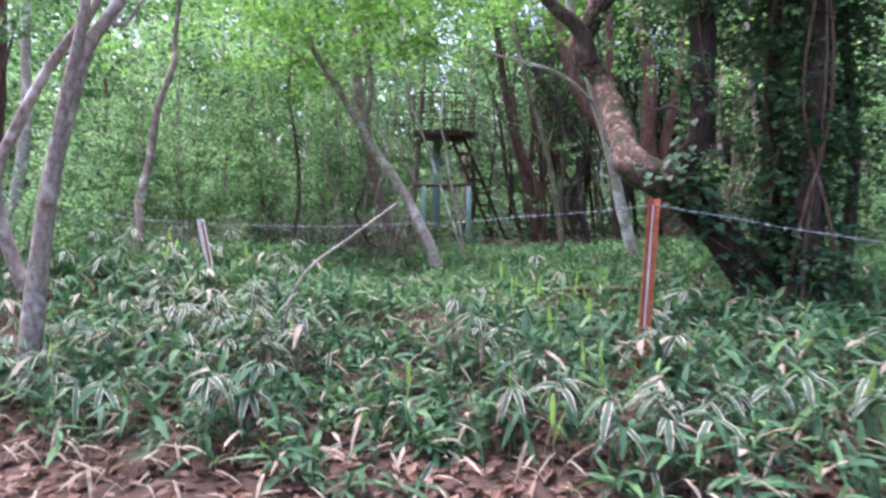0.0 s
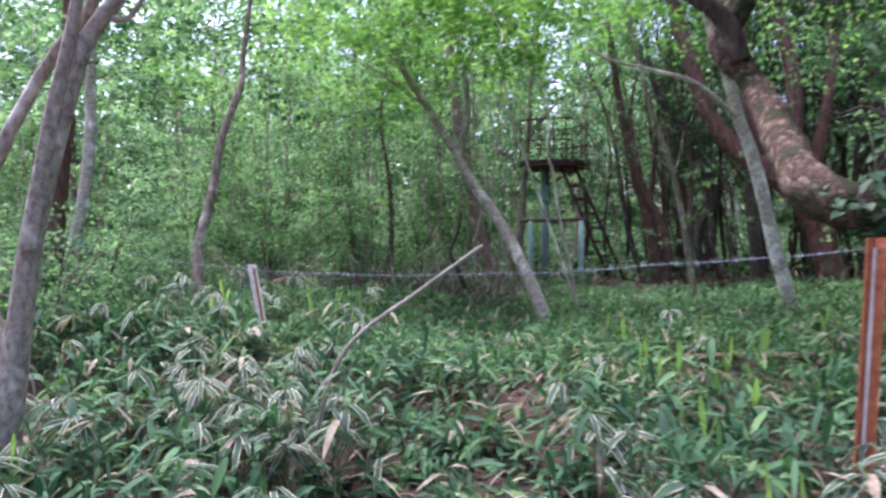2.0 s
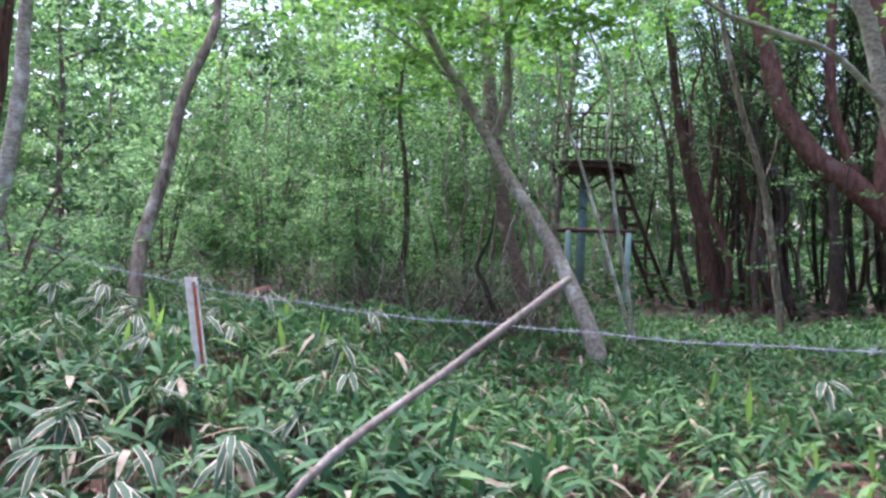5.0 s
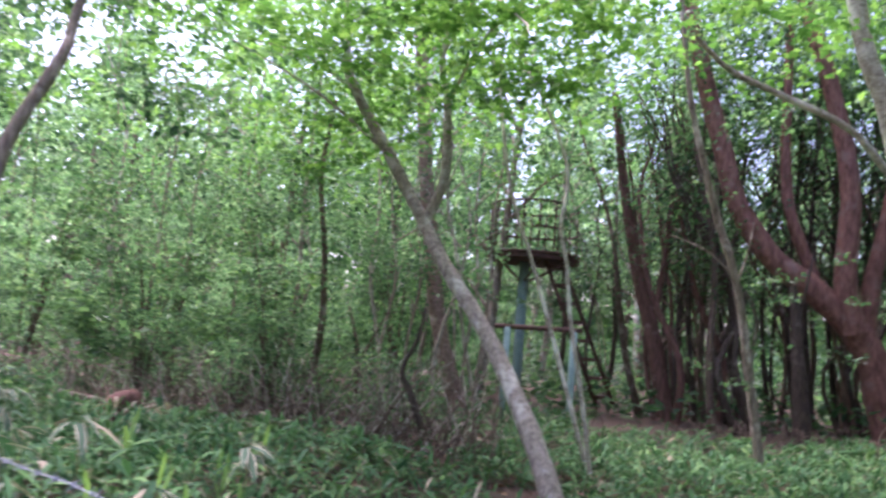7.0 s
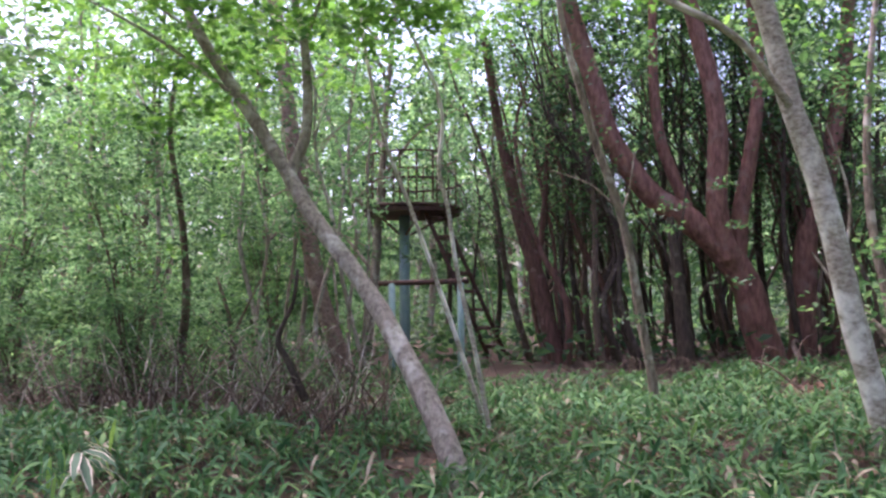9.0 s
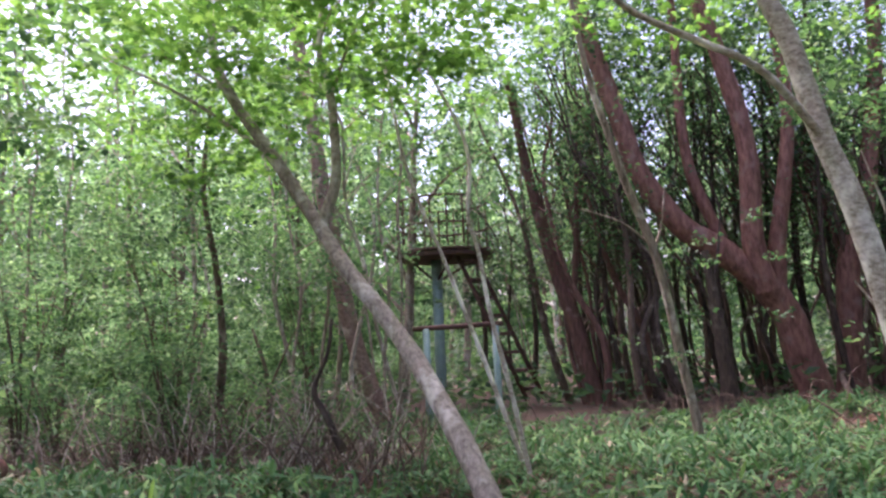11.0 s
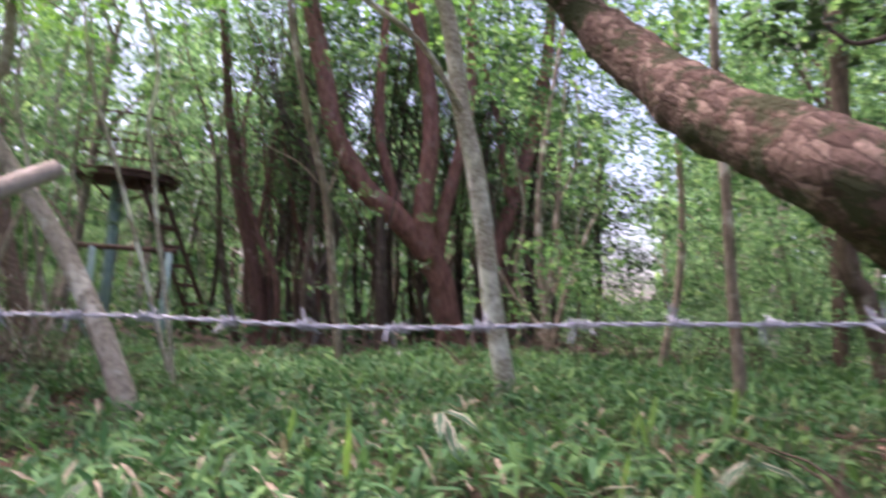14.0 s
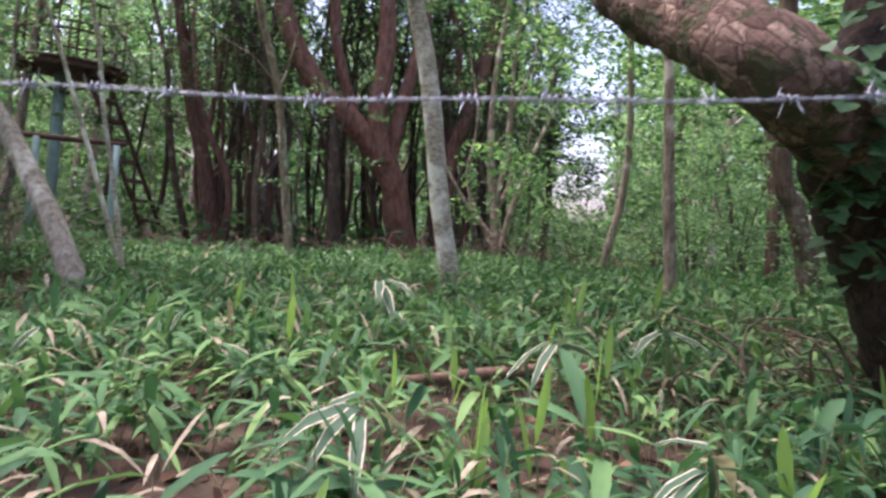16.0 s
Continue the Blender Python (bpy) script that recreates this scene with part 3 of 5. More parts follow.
# leaning tree in front of the old slide
c_top = Vector(c_limb[3])
c_cent = np.vstack([along(c_pts, 0.62, 1.0, 16, (0.55, 0.6, 0.3)), along(c_limb, 0.5, 1.0, 18, (0.7, 0.6, 0.3)),
                    cloud((c_top.x + 1.0, c_top.y - 0.8, c_top.z - 0.1), (0.9, 0.7, 0.25), 20, 0.2, 0.4)[0],
                    cloud((c_top.x - 1.2, c_top.y - 1.0, c_top.z + 0.1), (0.8, 0.7, 0.3), 14, 0.2, 0.4)[0],
                    cloud((c_top.x + 1.4, c_top.y - 1.2, c_top.z + 0.15), (1.2, 0.6, 0.25), 42, 0.2, 0.4)[0],
                    cloud((c_top.x - 2.3, c_top.y - 0.4, c_top.z + 0.2), (1.0, 0.8, 0.5), 46, 0.2, 0.4)[0]])
tree("leaning_tree", "leaning grey-brown forked tree rooted in bamboo grass", BARK_SILVER, c_pts, 0.088, 0.04,
     [(c_limb, 0.052, 0.02), ([c_limb[2], tuple(c_top + Vector((0.6, -0.5, 0.0))), tuple(c_top + Vector((1.4, -0.9, 0.1)))], 0.016, 0.005),
      ([c_pts[5], tuple(Vector(c_pts[5]) + Vector((-0.8, -0.2, 0.6))), tuple(Vector(c_pts[5]) + Vector((-1.9, -0.4, 1.2)))], 0.022, 0.006),
      ([c_limb[3], (-2.3, 10.6, 4.45), (-1.7, 9.6, 3.75), (-1.5, 8.9, 3.35)], 0.014, 0.004),
      ([c_pts[6], tuple(Vector(c_pts[6]) + Vector((-0.5, -0.3, 0.3))), tuple(Vector(c_pts[6]) + Vector((-1.1, -0.6, 0.4)))], 0.016, 0.005)],
     (c_cent, rng.uniform(0.25, 0.5, len(c_cent)), 105, 0.085, LEAF_CANOPY), flare=0.02)
tree("upright_tree", "upright pinkish-brown tree trunk with peeling bark behind a leaning tree", BARK_PEELING, d_pts, 0.135, 0.07,
     [([d_pts[4], tuple(Vector(d_pts[4]) + Vector((0.5, -0.2, 0.6))), tuple(Vector(d_pts[4]) + Vector((1.1, -0.4, 1.2)))], 0.03, 0.01)],
     (*cloud(tuple(Vector(d_pts[-1]) + Vector((0.2, 0.2, -0.6))), (1.5, 1.2, 0.8), 46, 0.35, 0.7), 80, 0.1, LEAF_CANOPY))
# pale tree with a long drooping branch
# the nearer, higher leaf cloud is added above view to shade the grass
tree("pale_tree", "pale lichen-spotted slim tree standing in bamboo grass", BARK_PALE, e_pts, 0.082, 0.052,
     [(e_limb, 0.026, 0.012), ([e_pts[6], (0.8, 10.6, 5.0), (1.6, 11.4, 4.9), (2.4, 12.0, 4.8)], 0.02, 0.007), ([e_pts[6], (-0.2, 10.9, 5.2), (-0.8, 12.0, 5.2)], 0.02, 0.007)],
     (np.vstack([cloud((0.4, 9.6, 5.5), (1.8, 1.2, 0.4), 55, 0.3, 0.6)[0], cloud((1.2, 11.6, 5.0), (1.5, 0.8, 0.35), 40, 0.3, 0.6)[0]]), rng.uniform(0.3, 0.6, 95), 95, 0.08, LEAF_CANOPY), flare=0.012)
# red-barked trees with heavy spreading limbs
tree("red_barked_tree", "large red-barked tree with heavy spreading limbs", BARK_RED, f_pts, 0.265, 0.11,
     [(f_2, 0.17, 0.09), (f_3, 0.14, 0.05), (f_4, 0.10, 0.05)],
     (*cloud((0.6, 16.6, 6.9), (2.0, 1.2, 1.1), 80, 0.4, 0.8), 80, 0.1, LEAF_MID), sides=18, rings=44, flare=0.06, rough=0.12)
tree("red_barked_tree", "red-brown tree trunk beside the larger red-barked tree", BARK_RED, g_pts, 0.22, 0.09,
     [(g_limb, 0.08, 0.03)],
     (*cloud((3.4, 17.3, 6.4), (1.6, 1.2, 1.1), 50, 0.4, 0.8), 80, 0.1, LEAF_MID), sides=14, flare=0.07)
for k, (x, y, z) in enumerate(((4.4, 18.9, 4.9), (1.4, 18.6, 7.0), (4.6, 18.0, 5.4), (-0.6, 19.4, 6.4), (2.6, 18.9, 6.0), (-0.2, 17.9, 7.0), (3.0, 18.9, 6.6), (1.2, 20.4, 6.8), (8.0, 17.6, 5.6), (2.2, 19.6, 7.2), (3.4, 20.2, 7.6), (0.6, 19.8, 7.5), (4.7, 19.4, 7.0), (1.6, 18.2, 7.8), (4.1, 17.9, 7.8), (3.0, 17.4, 8.2), (8.6, 18.6, 7.0))):
    tree("slim_tree", "slim tree whose leaves fill the roof of the thicket", BARK_DARK, [(x, y, 0.5), (x - 0.2, y, 2.5), (x - 0.1, y + 0.1, 4.5), (x, y, max(6.5, z + 0.8))], 0.055, 0.02,
         [([(x - 0.12, y, 4.0), (x - 0.8, y - 0.2, 4.7), (x - 1.5, y - 0.3, 5.2)], 0.02, 0.006), ([(x - 0.1, y, 4.4), (x + 0.7, y - 0.2, 5.1), (x + 1.3, y - 0.2, 5.5)], 0.02, 0.006)],
         (*cloud((x, y - 0.2, z), (1.3, 0.7, 0.9), 46, 0.3, 0.6), 70, 0.075, LEAF_FRESH if k % 2 else LEAF_MID), sides=7)
for x, y, z, n in ((-6.3, 15.2, 4.6, 30), (-8.0, 16.2, 5.2, 34), (-4.9, 17.4, 5.6, 26)):
    tree("slim_tree", "slim grey tree with a loose yellow-green crown", BARK_GREY, [(x, y, 0.5), (x + 0.15, y, 2.0), (x + 0.05, y + 0.1, 4.0), (x + 0.2, y, 6.2)], 0.05, 0.018,
         [([(x + 0.1, y, 2.8), (x - 0.6, y - 0.2, 3.6), (x - 1.4, y - 0.3, 4.1)], 0.018, 0.005), ([(x + 0.05, y, 3.6), (x + 0.7, y - 0.2, 4.4), (x + 1.4, y - 0.2, 4.8)], 0.018, 0.005)],
         (*cloud((x, y - 0.2, z), (1.2, 0.8, 1.1), n, 0.3, 0.6), 75, 0.095, LEAF_CANOPY), sides=7)
tree("dark_tree", "dark broken trunk in the shade of the thicket", BARK_DARK, h_pts, 0.14, 0.05,
     [([h_pts[2], (1.1, 16.2, 2.7), (1.2, 16.3, 3.3)], 0.03, 0.008), ([h_pts[1], (0.85, 16.2, 2.3), (0.6, 16.2, 2.9)], 0.025, 0.008)], flare=0.04)
tree("thin_tree", "thin grey-stemmed young tree with a dead side branch", BARK_GREY, i_pts, 0.05, 0.022,
     [(i_limb, 0.014, 0.006), (i_twig, 0.014, 0.006)],
     (*cloud(tuple(Vector(i_pts[2]) + Vector((0.2, 0, -0.3))), (0.4, 0.3, 0.5), 9, 0.1, 0.22), 26, 0.055, LEAF_MID), sides=8)
tree("leaning_tree", "leaning dark red-brown trunk at the edge of the thicket", BARK_RUSSET, j_pts, 0.165, 0.06,
     [([j_pts[1], tuple(Vector(j_pts[1]) + Vector((0.15, -0.1, 1.3))), tuple(Vector(j_pts[1]) + Vector((0.25, -0.2, 2.8)))], 0.06, 0.03)],
     (*cloud((-1.4, 17.8, 6.2), (1.5, 1.2, 1.1), 46, 0.4, 0.8), 80, 0.1, LEAF_FRESH), flare=0.05)
tree("thin_tree", "thin grey upright stem rising from bamboo grass", BARK_GREY, n_pts, 0.055, 0.028,
     [], (*cloud((3.4, 10.9, 4.2), (1.4, 1.0, 0.9), 40, 0.35, 0.65), 80, 0.09, LEAF_FRESH), sides=9)
tree("thin_tree", "thin grey leaning stem among low shrubs", BARK_GREY, n2_pts, 0.055, 0.03,
     [], (*cloud((4.0, 13.2, 3.0), (0.9, 0.8, 1.0), 30, 0.3, 0.6), 80, 0.09, LEAF_FRESH), sides=8)
tree("dark_tree", "brown trunk with a pale sunlit edge among shrubs", BARK_BROWN, n3_pts, 0.13, 0.08,
     [], (*cloud((4.7, 11.2, 4.9), (1.2, 0.9, 0.7), 44, 0.3, 0.6), 80, 0.09, LEAF_FRESH), flare=0.04)
tree("coppiced_tree", "many-stemmed grey coppiced tree among brushwood", BARK_GREY, o_pts, 0.07, 0.025,
     [(o_2, 0.045, 0.012), (o_3, 0.04, 0.012), (o_4, 0.045, 0.015), ([o_pts[1], (3.22, 14.5, 2.0), (3.10, 14.5, 2.7), (3.35, 14.4, 3.6), (3.25, 14.4, 4.6)], 0.04, 0.012),
      ([o_pts[0], (2.86, 14.5, 1.3), (2.62, 14.6, 1.9), (2.66, 14.5, 2.7), (2.45, 14.5, 3.6)], 0.035, 0.010), ([o_2[1], (3.4, 14.3, 2.0), (3.35, 14.3, 2.6), (3.6, 14.2, 3.5)], 0.025, 0.008)],
     (*cloud((3.2, 14.6, 4.4), (0.7, 0.5, 0.5), 24, 0.25, 0.5), 70, 0.07, LEAF_MID), flare=0.07)
tree("dark_tree", "slim dark trunk behind a dry thicket", BARK_BROWN, p_pts, 0.06, 0.02,
     [], (*cloud(tuple(Vector(p_pts[3]) + Vector((0, -0.3, -0.4))), (1.1, 0.8, 0.9), 90, 0.3, 0.55), 90, 0.06, LEAF_MID), sides=9)
tree("dark_tree", "short dark trunk among brushwood", BARK_BROWN, p2_pts, 0.05, 0.015,
     [([p2_pts[1], (-4.15, 13.5, 1.5), (-3.95, 13.45, 1.85)], 0.02, 0.007)], sides=9)
tree("brown_tree", "stout dark red-brown trunk deep in the wood", BARK_RUSSET, q1_pts, 0.14, 0.08,
     [([q1_pts[2], (-6.4, 8.2, 3.1), (-6.0, 8.0, 3.7)], 0.03, 0.01)],
     (*cloud((-6.7, 8.6, 4.8), (0.9, 0.8, 0.7), 36, 0.3, 0.6), 70, 0.085, LEAF_FRESH))
tree("pale_tree", "pale mottled trunk deep in the wood", BARK_PALE, q2_pts, 0.085, 0.05,
     [], (*cloud((-6.2, 8.9, 3.7), (1.1, 0.8, 0.8), 44, 0.3, 0.6), 70, 0.085, LEAF_MID))


# evergreen that hangs round the old tree
def evergreen(place, centre, spread, n, label):
    foot = Vector((place[0], place[1], hz(*place) - 0.05))
    ob = tagged(empty("evergreen_tree", foot), label, "tree")
    top = Vector(centre) - foot
    child("trunk", tube("trunk", [(0, 0, 0), tuple(top * 0.5 + Vector((0.1, 0, 0))), tuple(top * 1.0), tuple(top * 1.5)], 0.07, 0.025, BARK_DARK, 8, 20), ob)
    c, r = cloud(centre, spread, n, 0.25, 0.5)
    c[:, 2] = np.maximum(c[:, 2], foot.z + 1.3)
    child("crown", spray_leaves("crown", c - np.array(foot), r, 110, 0.07, LEAF_DARK, flat=0.6), ob)


evergreen((3.0, 7.7), (2.95, 7.7, 3.2), (0.36, 0.3, 0.7), 24, "dark evergreen tree growing behind the old tree")


def ivy_clad(foot_xy, bend, r0, label):
    """Dark stem wrapped in hanging leaves."""
    foot = Vector((*foot_xy, hz(*foot_xy) - 0.05))
    ob = tagged(empty("ivy_clad_tree", foot), label, "tree")
    pts = [(0, 0, 0), (bend * 0.3, 0.02, 0.9), (bend * 0.7, 0.05, 1.8), (bend, 0.1, 3.0), (bend * 1.1, 0.1, 4.4)]
    child("trunk", tube("trunk", pts, r0, r0 * 0.55, BARK_DARK, 10, 24, 0.25, r0 * 0.6), ob)
    for k in range(3):
        a = k * 2.1 + bend * 3
        v = [(math.cos(a) * r0 * 1.6, math.sin(a) * r0 * 1.6 - 0.1, 0.0), (math.cos(a) * r0 * 1.2 + bend * 0.4, -r0 * 1.3, 0.8), (bend * 0.8 - math.cos(a) * r0, -r0 * 1.1, 1.9), (bend, -r0, 3.2)]
        child("vine", tube("vine", v, 0.02, 0.012, BARK_TWIG, 6, 18, 0.1), ob)
    c = along(pts, 0.12, 0.9, 56, (0.15, 0.14, 0.1))
    child("foliage", spray_leaves("foliage", c, rng.uniform(0.16, 0.32, 56), 42, 0.085, LEAF_IVY, flat=0.5), ob)


ivy_clad((2.3, 7.25), 0.0, 0.10, "dark ivy-clad stem beside the old tree")
ivy_clad((2.5, 7.0), 0.08, 0.13, "thick dark ivy-clad stem hung with vines")
ivy_clad((2.68, 7.4), 0.05, 0.09, "dark ivy-clad stem at the edge of the clearing")
evergreen((4.2, 15.6), (4.2, 15.6, 2.75), (0.40, 0.36, 0.62), 46, "dark bushy evergreen tree beside the coppiced stems")
for k, (x, y) in enumerate(((-3.0, 21.6), (-1.9, 21.5), (0.2, 20.8), (2.0, 21.5), (3.8, 20.2), (-0.6, 20.3))):
    evergreen((x, y), (x, y, 3.1 + 0.3 * (k % 3)), (0.9, 0.6, 0.6), 24, "dark evergreen tree filling the back of the thicket")


# old scaly tree with a huge limb over the fence
def old_tree():
    pts, limb = m_pts, m_limb
    foot = Vector(pts[0])
    ob = empty("old_tree", foot)
    tagged(ob, "old scaly-barked tree with a huge mossy leaning limb", "tree")

    def plated(name, p, r0, r1, flare, mat):
        path = spline([tuple(Vector(q) - foot) for q in p], 110)
        u = np.linspace(0, 1, 110)
        v, f = tube_arrays(path, r0 + (r1 - r0) * u + flare * np.exp(-u * 9), 48)
        c = path[np.repeat(np.arange(110), 48)]
        out = unit(v - c)
        for k in range(len(v)):
            q = Vector(v[k])
            bump_h = 0.035 * noise.noise(q * 2.6) + 0.02 * noise.noise(q * 8) + 0.010 * noise.noise(q * 23)
            v[k] += out[k] * bump_h
        arc = np.concatenate([[0], np.cumsum(np.linalg.norm(np.diff(path, axis=0), axis=1))])
        uvs = np.stack([np.tile(np.arange(48) / 48 * 0.9, 110), np.repeat(arc, 48)], -1)
        return child(name, mesh_of(name, v, f, mat, uvs=uvs), ob)
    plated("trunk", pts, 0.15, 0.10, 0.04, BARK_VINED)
    plated("limb", limb, 0.15, 0.10, 0.02, BARK_SCALY)
    dead = m_stub
    child("dead_stub", tube("dead_stub", [tuple(Vector(q) - foot) for q in dead], 0.014, 0.005, BARK_DARK, 8, 12), ob, "thin dark side branch")
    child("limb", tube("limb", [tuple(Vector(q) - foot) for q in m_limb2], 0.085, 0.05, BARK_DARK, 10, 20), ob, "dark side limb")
    # unseen high leaves, added to hold light off the ground below
    c, r = cloud((1.6, 6.6, 5.0), (1.6, 1.4, 0.5), 60, 0.3, 0.6)
    child("crown", spray_leaves("crown", c - np.array(foot), r, 60, 0.09, LEAF_MID), ob)
    c, r = cloud((2.2, 7.5, 3.7), (0.65, 0.5, 0.5), 60, 0.25, 0.45)
    c[:, 2] = np.maximum(c[:, 2], 2.9)
    child("hanging_foliage", spray_leaves("hanging_foliage", c - np.array(foot), r, 80, 0.085, LEAF_DARK, flat=0.6), ob)

    c, r = cloud((1.74, 7.0, 3.3), (0.2, 0.18, 0.5), 26, 0.16, 0.3)
    child("hanging_foliage", spray_leaves("hanging_foliage", c - np.array(foot), r, 40, 0.08, LEAF_IVY, flat=0.4), ob)

    # ivy that climbs the trunk
    ivy = tagged(empty("ivy_vine", foot), "green heart-leaved ivy climbing an old scaly trunk", "climbing plant")
    base_path = spline([tuple(Vector(q) - foot) for q in pts], 60)
    a = np.linspace(0, 9, 60)
    stem = base_path + np.stack([np.cos(a) * 0.17, -np.abs(np.sin(a)) * 0.17, 0 * a], -1)
    v, f = tube_arrays(stem, np.full(60, 0.008), 5)
    child("stem", mesh_of("stem", v, f, BARK_TWIG), ivy)
    outline = [(0, 0), (0.32, -0.18), (0.52, 0.12), (0.42, 0.5), (0, 1.0), (-0.42, 0.5), (-0.52, 0.12), (-0.32, -0.18)]
    lv = [(0, 0.35, -0.05)] + [(x, y, 0.10 * abs(x) - 0.12 * y * y) for x, y in outline]
    leaf = mesh_of("ivy_leaf", lv, [(0, k + 1, (k + 1) % 8 + 1) for k in range(8)], LEAF_IVY, smooth=False)
    limb_path = spline([tuple(Vector(q) - foot) for q in limb], 60)
    for k in range(430):
        u = rng.choice([rng.uniform(0.30, 0.62), rng.uniform(0.1, 0.8)])
        c = base_path[int(u * 59)]
        if k >= 395:
            c = limb_path[int(rng.uniform(0, 0.14) * 59)]
        th = rng.uniform(-2.9, 0.3)
        rad = rng.uniform(0.16, 0.29)
        place = Vector((c[0] + math.cos(th) * rad, c[1] + math.sin(th) * rad, c[2] + rng.normal() * 0.05))
        turn = Euler((radians(rng.uniform(-48, 2)), radians(rng.uniform(-25, 25)), th - math.pi / 2 + rng.normal() * 0.6))
        s = rng.uniform(0.045, 0.085)
        child("ivy_leaf", leaf, ivy, m=Matrix.LocRotScale(place, turn, (s, s, s)))


old_tree()


# pale hanging vine
def vine(pts, label):
    foot = Vector(pts[0])
    ob = tagged(new("hanging_vine", tube("hanging_vine", [tuple(Vector(p) - foot) for p in pts], 0.022, 0.012, BARK_PALE, 6, 40, 0.1)), label, "vine")
    ob.location = foot


vine(l_pts, "pale winding vine stem hanging beside the leaning tree")
vine(l2_pts, "thin grey vine slanting up beside a leaning tree")

# ---- the thicket of slim dark stems behind the slide ----
def sapling(seed, mat, thick=(0.014, 0.048), leaf=None):
    r = random.Random(seed)
    lean = r.uniform(-1.9, 0.2)
    crook = r.uniform(0.12, 0.34)
    pts = [(0, 0, -0.1)]
    for k in range(1, 7):
        pts.append((lean * (k / 6) ** 1.3 + r.uniform(-crook, crook), r.uniform(-crook, crook), k * 0.95))
    ob = tagged(empty("sapling"), "slim dark-stemmed young tree in a dense thicket", "tree", "dark thicket")
    child("trunk", tube("trunk", pts, r.uniform(*thick), 0.010, mat, 7, 18), ob)
    cen = []
    for k in range(5):
        p = np.array(spline(pts, 20)[6 + 2 * k])
        q = p + np.array((r.uniform(-0.7, 0.7), r.uniform(-0.5, 0.5), r.uniform(0.2, 0.8)))
        v, f = tube_arrays(spline([p, (p + q) / 2 + (0, 0, 0.05), q], 6), np.linspace(0.014, 0.005, 6), 4)
        child("branch", mesh_of("branch", v, f, mat), ob)
        cen += [q, (p + q) / 2]
    cen = np.array(cen + [(lean + r.uniform(-0.6, 0.6), r.uniform(-0.6, 0.6), r.uniform(2.3, 5.8)) for _ in range(12)])
    child("crown", spray_leaves("crown", cen, np.full(len(cen), 0.40), 16, 0.075, leaf or (LEAF_DARK if seed % 5 == 0 else LEAF_MID)), ob)
    return ob


def scatter(models, places):
    for k, (x, y, rz, s) in enumerate(places):
        src = models[k % len(models)]
        m = Matrix.LocRotScale((x, y, hz(x, y)), Euler((0, 0, rz)), None)
        if k < len(models):
            src.matrix_basis = m
        else:
            copy_thing(src, m)


pr = random.Random(4)
thicket = [(pr.uniform(-2.2, 5.0), pr.uniform(17.4, 20.8), pr.uniform(-0.4, 0.4), 1) for _ in range(90)]
thicket = [p for p in thicket if not (p[0] < -0.9 and p[1] < 19.6)]
scatter([sapling(k, (BARK_DARK, BARK_TWIG, BARK_BROWN, BARK_GREY)[k % 4]) for k in range(10)], thicket)
stems = [(pr.uniform(-1.1, 0.7), pr.uniform(16.6, 18.4), pr.uniform(-0.3, 0.3), 1) for _ in range(11)]
stems += [(pr.uniform(1.2, 4.2), pr.uniform(17.6, 19.4), pr.uniform(-0.3, 0.3), 1) for _ in range(6)]
scatter([sapling(40 + k, (BARK_DARK, BARK_RUSSET, BARK_BROWN)[k % 3], (0.035, 0.085)) for k in range(6)], stems)
young = [(pr.uniform(-8.0, -3.0), pr.uniform(13.0, 16.5), pr.uniform(-0.5, 0.5), 1) for _ in range(16)]
scatter([sapling(50 + k, (BARK_GREY, BARK_SILVER)[k % 2], (0.016, 0.036), LEAF_PALE) for k in range(5)], young)


# ---- the wood behind ----
def wood_tree(seed, leaf, bark_mat, tall, low, leaves):
    r = random.Random(seed)
    ob = tagged(empty("woodland_tree"), "tall broad-leaved tree with light green crown in the wood", "tree", "trees of the wood")
    pts = [(0, 0, -0.15)]
    dx, dy = r.uniform(-0.12, 0.12), r.uniform(-0.1, 0.1)
    for k in range(1, 7):
        pts.append((dx * k + r.uniform(-0.1, 0.1), dy * k + r.uniform(-0.1, 0.1), k * tall / 6))
    child("trunk", tube("trunk", pts, r.uniform(0.06, 0.12), 0.02, bark_mat, 8, 18), ob)
    path, cen = spline(pts, 30), []
    for k in range(9):
        p = path[int(6 + k * 2.4)]
        ang, reach = r.uniform(0, 6.28), r.uniform(0.9, 2.2)
        q = p + np.array((math.cos(ang) * reach, math.sin(ang) * reach, r.uniform(0.3, 1.3)))
        mid = (p + q) / 2 + np.array((0, 0, 0.2))
        child("limb", tube("limb", [p, mid, q], 0.04, 0.01, bark_mat, 5, 8), ob)
        cen += [q, mid, q + rng.normal(size=3) * (0.5, 0.5, 0.3), mid + rng.normal(size=3) * (0.5, 0.5, 0.3)]
    for _ in range(54):
        cen.append((r.gauss(0, 1.3), r.gauss(0, 1.3), low + (tall + 0.4 - low) * r.random() ** 0.7))
    cen = np.array(cen)
    rad = rng.uniform(0.35, 0.75, len(cen))
    child("crown", spray_leaves("crown", cen, rad, leaves // len(cen), 0.13, leaf, flat=0.25), ob)
    return ob


